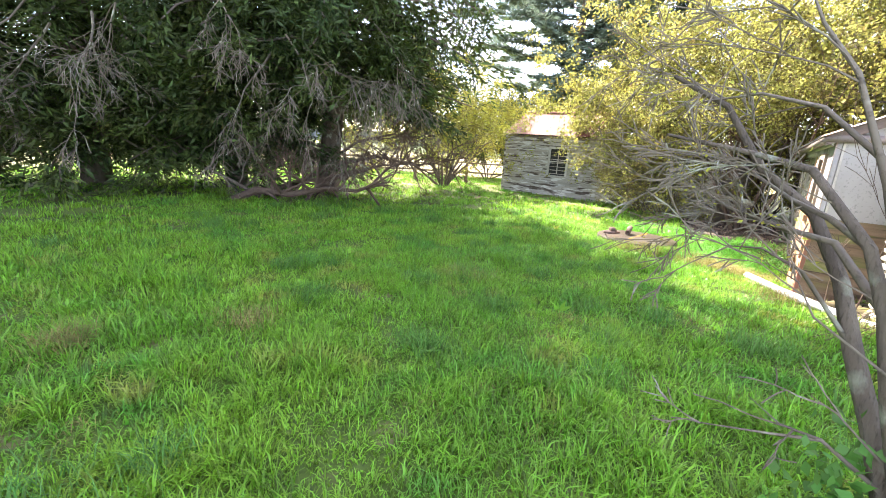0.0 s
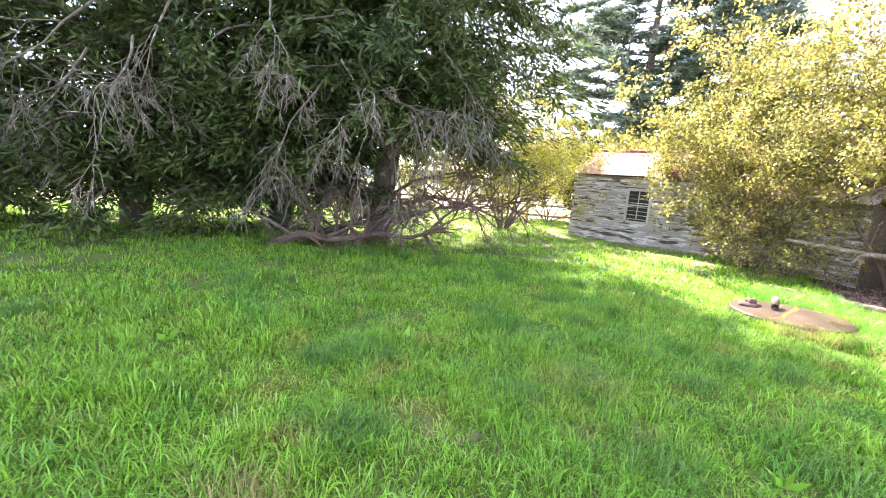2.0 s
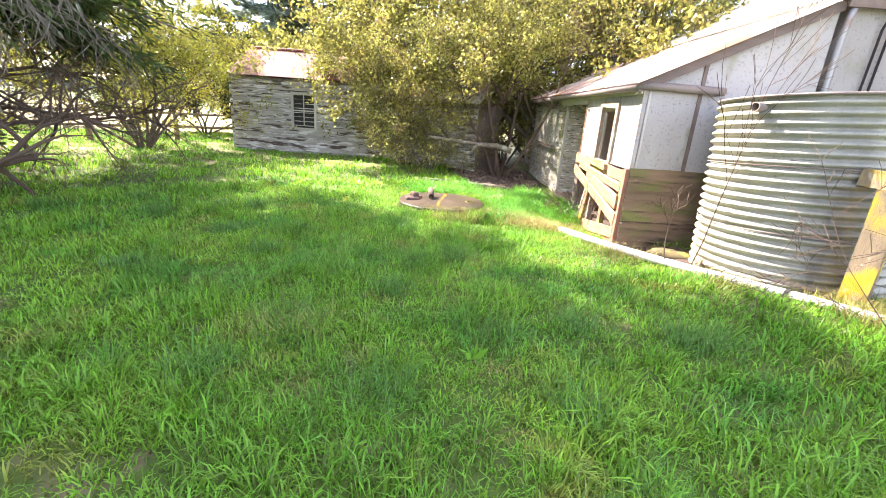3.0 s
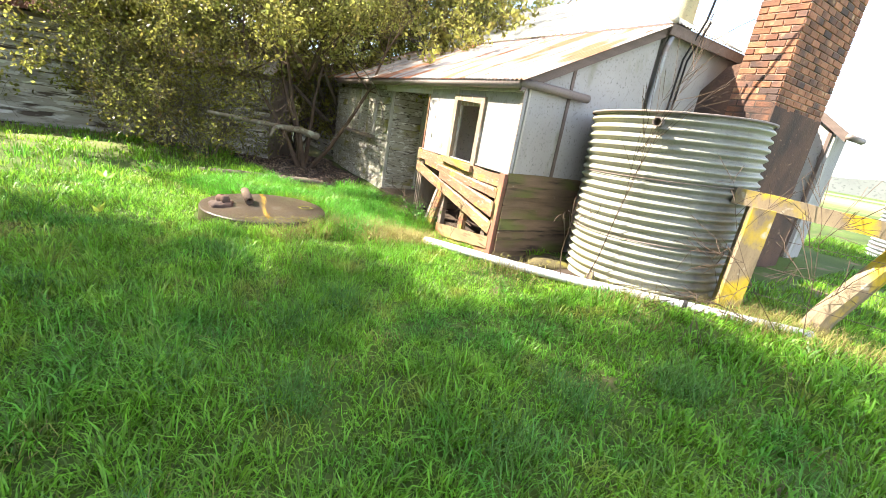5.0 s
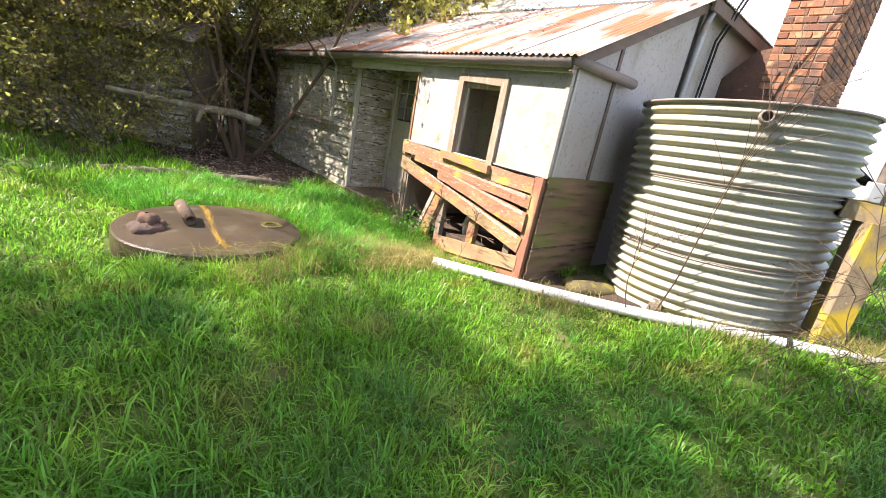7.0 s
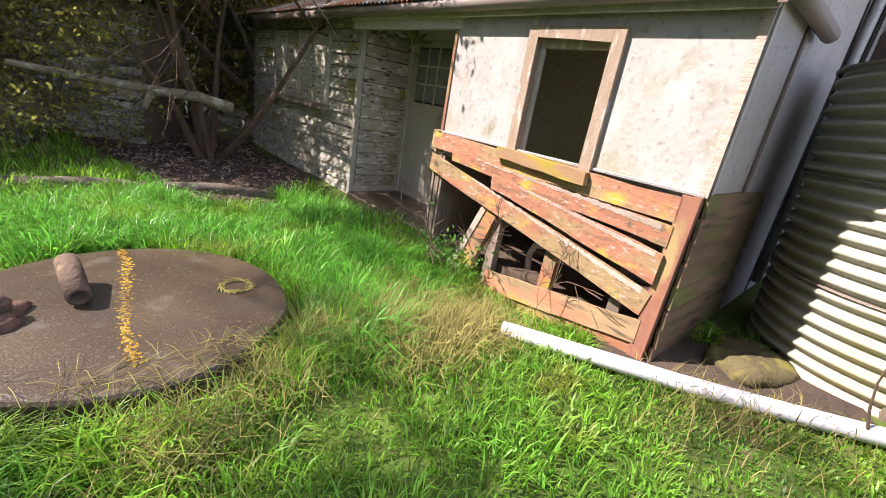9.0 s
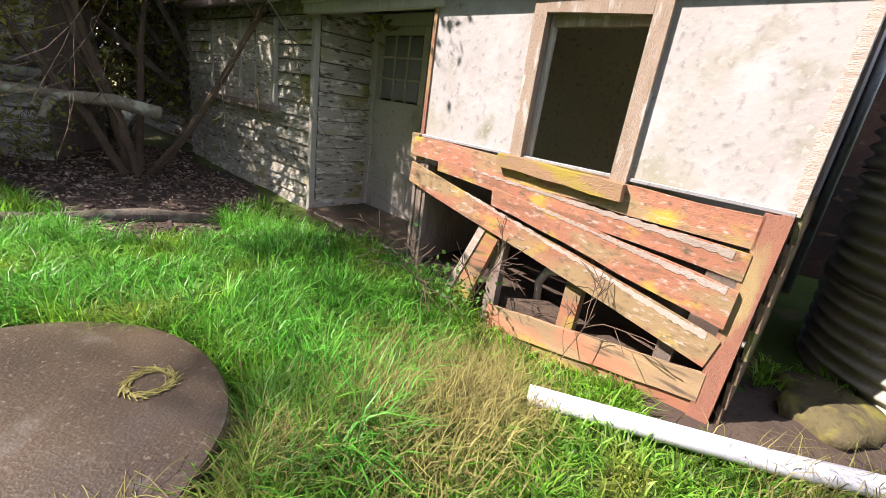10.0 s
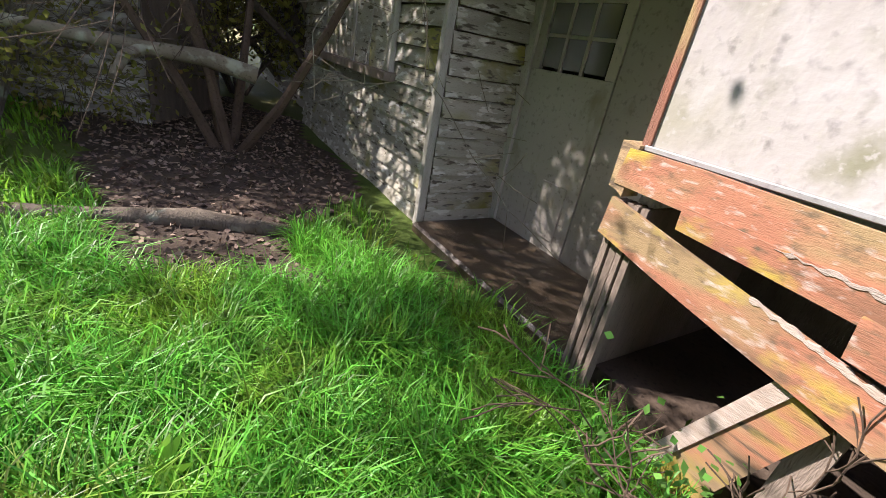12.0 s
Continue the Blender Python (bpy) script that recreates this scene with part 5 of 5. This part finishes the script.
def turf(px, py):
    """Shorter growth on the mossy strip along the pipe."""
    return 1 - 0.6 * np.exp(-((px - 4.45) / 0.5) ** 2 - ((py - 5.9) / 0.9) ** 2)


px, py, size, fan = scatter(560000, -6.5, 6.0, 0.0, 11.5, 0.06, 28)
k = rn.random(len(px)) < np.clip(1.25 - far_off(px, py) / 5.0, 0.22, 1.0)
px, py, size, fan = px[k], py[k], size[k], fan[k]
blades("grass", px, py, (0.036 + 0.075 * patchy(px, py)) * turf(px, py) * size * rn.uniform(0.5, 1.5, len(px)), rn.uniform(0.005, 0.011, len(px)) * (1 + 0.12 * far_off(px, py)), np.full(len(px), 1.4), m_grass, "short rough green paddock grass", 1, fan)
px, py, size, fan = scatter(170000, -15, 7, 1, 25, 0.08, 16)
k = far_off(px, py) > 2.4
px, py, size, fan = px[k], py[k], size[k], fan[k]
blades("grass", px, py, (0.05 + 0.09 * patchy(px, py)) * size * rn.uniform(0.6, 1.3, len(px)), rn.uniform(0.010, 0.020, len(px)), np.full(len(px), 1.0), m_grass, "rough green paddock grass further off", 2, fan)
px, py, size, fan = scatter(40000, 5, 15, -6, 3.5, 0.08, 16)
blades("grass", px, py, (0.06 + 0.08 * patchy(px, py)) * size, rn.uniform(0.009, 0.016, len(px)), np.full(len(px), 1.0), m_grass, "rough green paddock grass behind the fence", 3, fan)
# long lush grass between cover, wall and bare earth
px, py, size, fan = scatter(60000, 3.9, 6.4, 7.45, 10.6, 0.06, 40)
k = np.hypot(px - LX, py - LY) > 1.0
px, py, size, fan = px[k], py[k], size[k], fan[k]
blades("long_grass", px, py, 0.15 * size * rn.uniform(0.6, 1.3, len(px)), rn.uniform(0.005, 0.010, len(px)), np.full(len(px), 1.5), m_lush, "long lush grass beside the concrete cover", 4, fan)
# tall tufts leaning against the rim of the cover
a = rn.uniform(-3.0, 0.6, 46)
d = rn.uniform(0.80, 0.98, 46)
px, py = np.repeat(LX + d * np.cos(a), 90) + rn.normal(size=4140) * 0.05, np.repeat(LY + d * np.sin(a), 90) + rn.normal(size=4140) * 0.05
k = clear(px, py)
px, py = px[k], py[k]
blades("long_grass", px, py, rn.uniform(0.10, 0.26, len(px)), rn.uniform(0.004, 0.008, len(px)), np.full(len(px), 1.3), m_grass, "tall grass leaning against the concrete cover", 8)
# dark tussocks
cx, cy = rn.uniform(-5.0, 3.6, 56), rn.uniform(0.8, 11, 56)
px, py = np.repeat(cx, 260) + rn.normal(size=56 * 260) * 0.11, np.repeat(cy, 260) + rn.normal(size=56 * 260) * 0.11
k = clear(px, py)
px, py = px[k], py[k]
blades("tussock_grass", px, py, rn.uniform(0.08, 0.22, len(px)), rn.uniform(0.004, 0.008, len(px)), np.full(len(px), 1.3), m_tuft, "dark blue-green tussocks in the paddock", 5)
# dry grass round the cover, along the pipe, at the post and in odd tufts
dx, dy = [], []
for x, y, s, c in ((4.45, 7.35, 0.22, 1600), (4.85, 7.15, 0.16, 2200), (5.15, 7.15, 0.18, 1400), (4.6, 7.6, 0.14, 900), (3.3, 7.75, 0.12, 500), (3.7, 7.72, 0.10, 500), (4.1, 7.80, 0.10, 900), (5.2, 7.25, 0.2, 900), (4.75, 4.3, 0.2, 500), (4.9, 3.2, 0.2, 900), (4.8, 5.6, 0.25, 700), (-2.35, 2.45, 0.10, 500), (-1.3, 3.2, 0.12, 300), (0.6, 5.2, 0.15, 300), (4.95, 2.6, 0.25, 700), (5.0, 7.6, 0.2, 800)):
    dx.append(x + rn.normal(size=c) * s)
    dy.append(y + rn.normal(size=c) * s)
px, py = np.concatenate(dx), np.concatenate(dy)
k = clear(px, py)
px, py = px[k], py[k]
blades("dry_grass", px, py, rn.uniform(0.08, 0.26, len(px)), rn.uniform(0.003, 0.006, len(px)), np.full(len(px), 1.4), m_straw, "straw-coloured dead grass tufts", 6)
# thin straw-coloured tufts through the short grass
cx, cy = rn.uniform(-5, 4.5, 90), rn.uniform(0.6, 10, 90)
px, py = np.repeat(cx, 70) + rn.normal(size=6300) * 0.10, np.repeat(cy, 70) + rn.normal(size=6300) * 0.07
k = clear(px, py)
px, py = px[k], py[k]
blades("dry_grass", px, py, rn.uniform(0.04, 0.11, len(px)), rn.uniform(0.003, 0.006, len(px)), np.full(len(px), 1.7), m_straw, "thin straw-coloured tufts through the short grass", 7)
# broad-leaved weeds
for i, (x, y, q) in enumerate(((3.06, 10.98, 1.0), (3.86, 11.38, 1.0), (1.81, 11.04, 0.9), (4.87, 8.78, 1.0), (4.5, 9.3, 0.8), (4.05, 9.55, 0.8), (5.35, 7.75, 0.7), (-3.2, 4.7, 1.0), (1.6, 4.3, 0.8), (-1.2, 5.6, 0.9), (2.3, 9.4, 0.8))):
    w = np.random.default_rng(900 + i)
    az = np.arange(7) * 2.399 + w.random(7)
    up = unit(np.stack([np.cos(az), np.sin(az), w.uniform(0.5, 1.4, 7)], -1))
    foot = np.repeat(np.array([[x, y, float(ground_z(x, y)) + 0.03]]), 7, axis=0)
    tagged(shards("dock_weed", leaf_quads(foot, up, w.uniform(0.12, 0.2, 7) * q, w.uniform(0.05, 0.075, 7) * q, w), m_grass, [(0, 1, 2, 3)]), "broad-leaved green dock weed in the grass", "weed", "dock weeds")
# straw lying on the cover's edge
geo = Geo()
for i in range(110):
    a = rr.uniform(-2.6, -1.5)
    r = rr.uniform(0.56, 0.78)
    c = (LX + r * math.cos(a), LY + r * math.sin(a), 0.163)
    w = rr.uniform(0, 6.28)
    geo.tube([c, (c[0] + 0.09 * math.cos(w), c[1] + 0.09 * math.sin(w), 0.175), (c[0] + 0.19 * math.cos(w), c[1] + 0.19 * math.sin(w), 0.12 + rr.uniform(0.0, 0.03))], 0.0012, 3, cap=False)
tagged(part("loose_straw", geo, m_straw), "loose dry straw on the edge of the concrete cover", "straw", kind="stuff")

# ---- bricks of the chimney ----
shapes = {}
def brick_mesh(length, k):
    key = (round(length, 3), k)
    if key not in shapes:
        q = random.Random(hash(key) % 1000)
        geo = Geo().box(0, length, -0.012, 0.03, 0, 0.074, bev=0.006)
        geo.v = [(x + q.uniform(-0.002, 0.002), y + q.uniform(-0.002, 0.002), z + q.uniform(-0.002, 0.002)) for x, y, z in geo.v]
        shapes[key] = geo.data("brick")
        shapes[key].materials.append(m_brick)
    return shapes[key]


rest, made = Geo(), 0
for course in range(60):
    z = 2.0 + course * 0.085
    for width, place in ((0.59, Matrix.Translation((0.465, 3.365, 0))), (1.52, Matrix.Translation((1.055, 3.365, 0)) @ RZ)):
        x = 0.0
        first = True
        while x < width - 0.03:
            L = min(0.225 if not (first and course % 2) else 0.11, width - x)
            if made < 300 and 2.4 < z < 5.2:
                part("brick", brick_mesh(L, course % 3), None, chimney, m=place @ Matrix.Translation((x, rr.uniform(-0.003, 0.003), z)))
                made += 1
            else:
                rest.box(x, x + L, -0.012, 0.03, z, z + 0.074, place, 0.006)
            x += L + 0.011
            first = False
tagged(part("brickwork", rest, m_brick, chimney), kind="stuff")
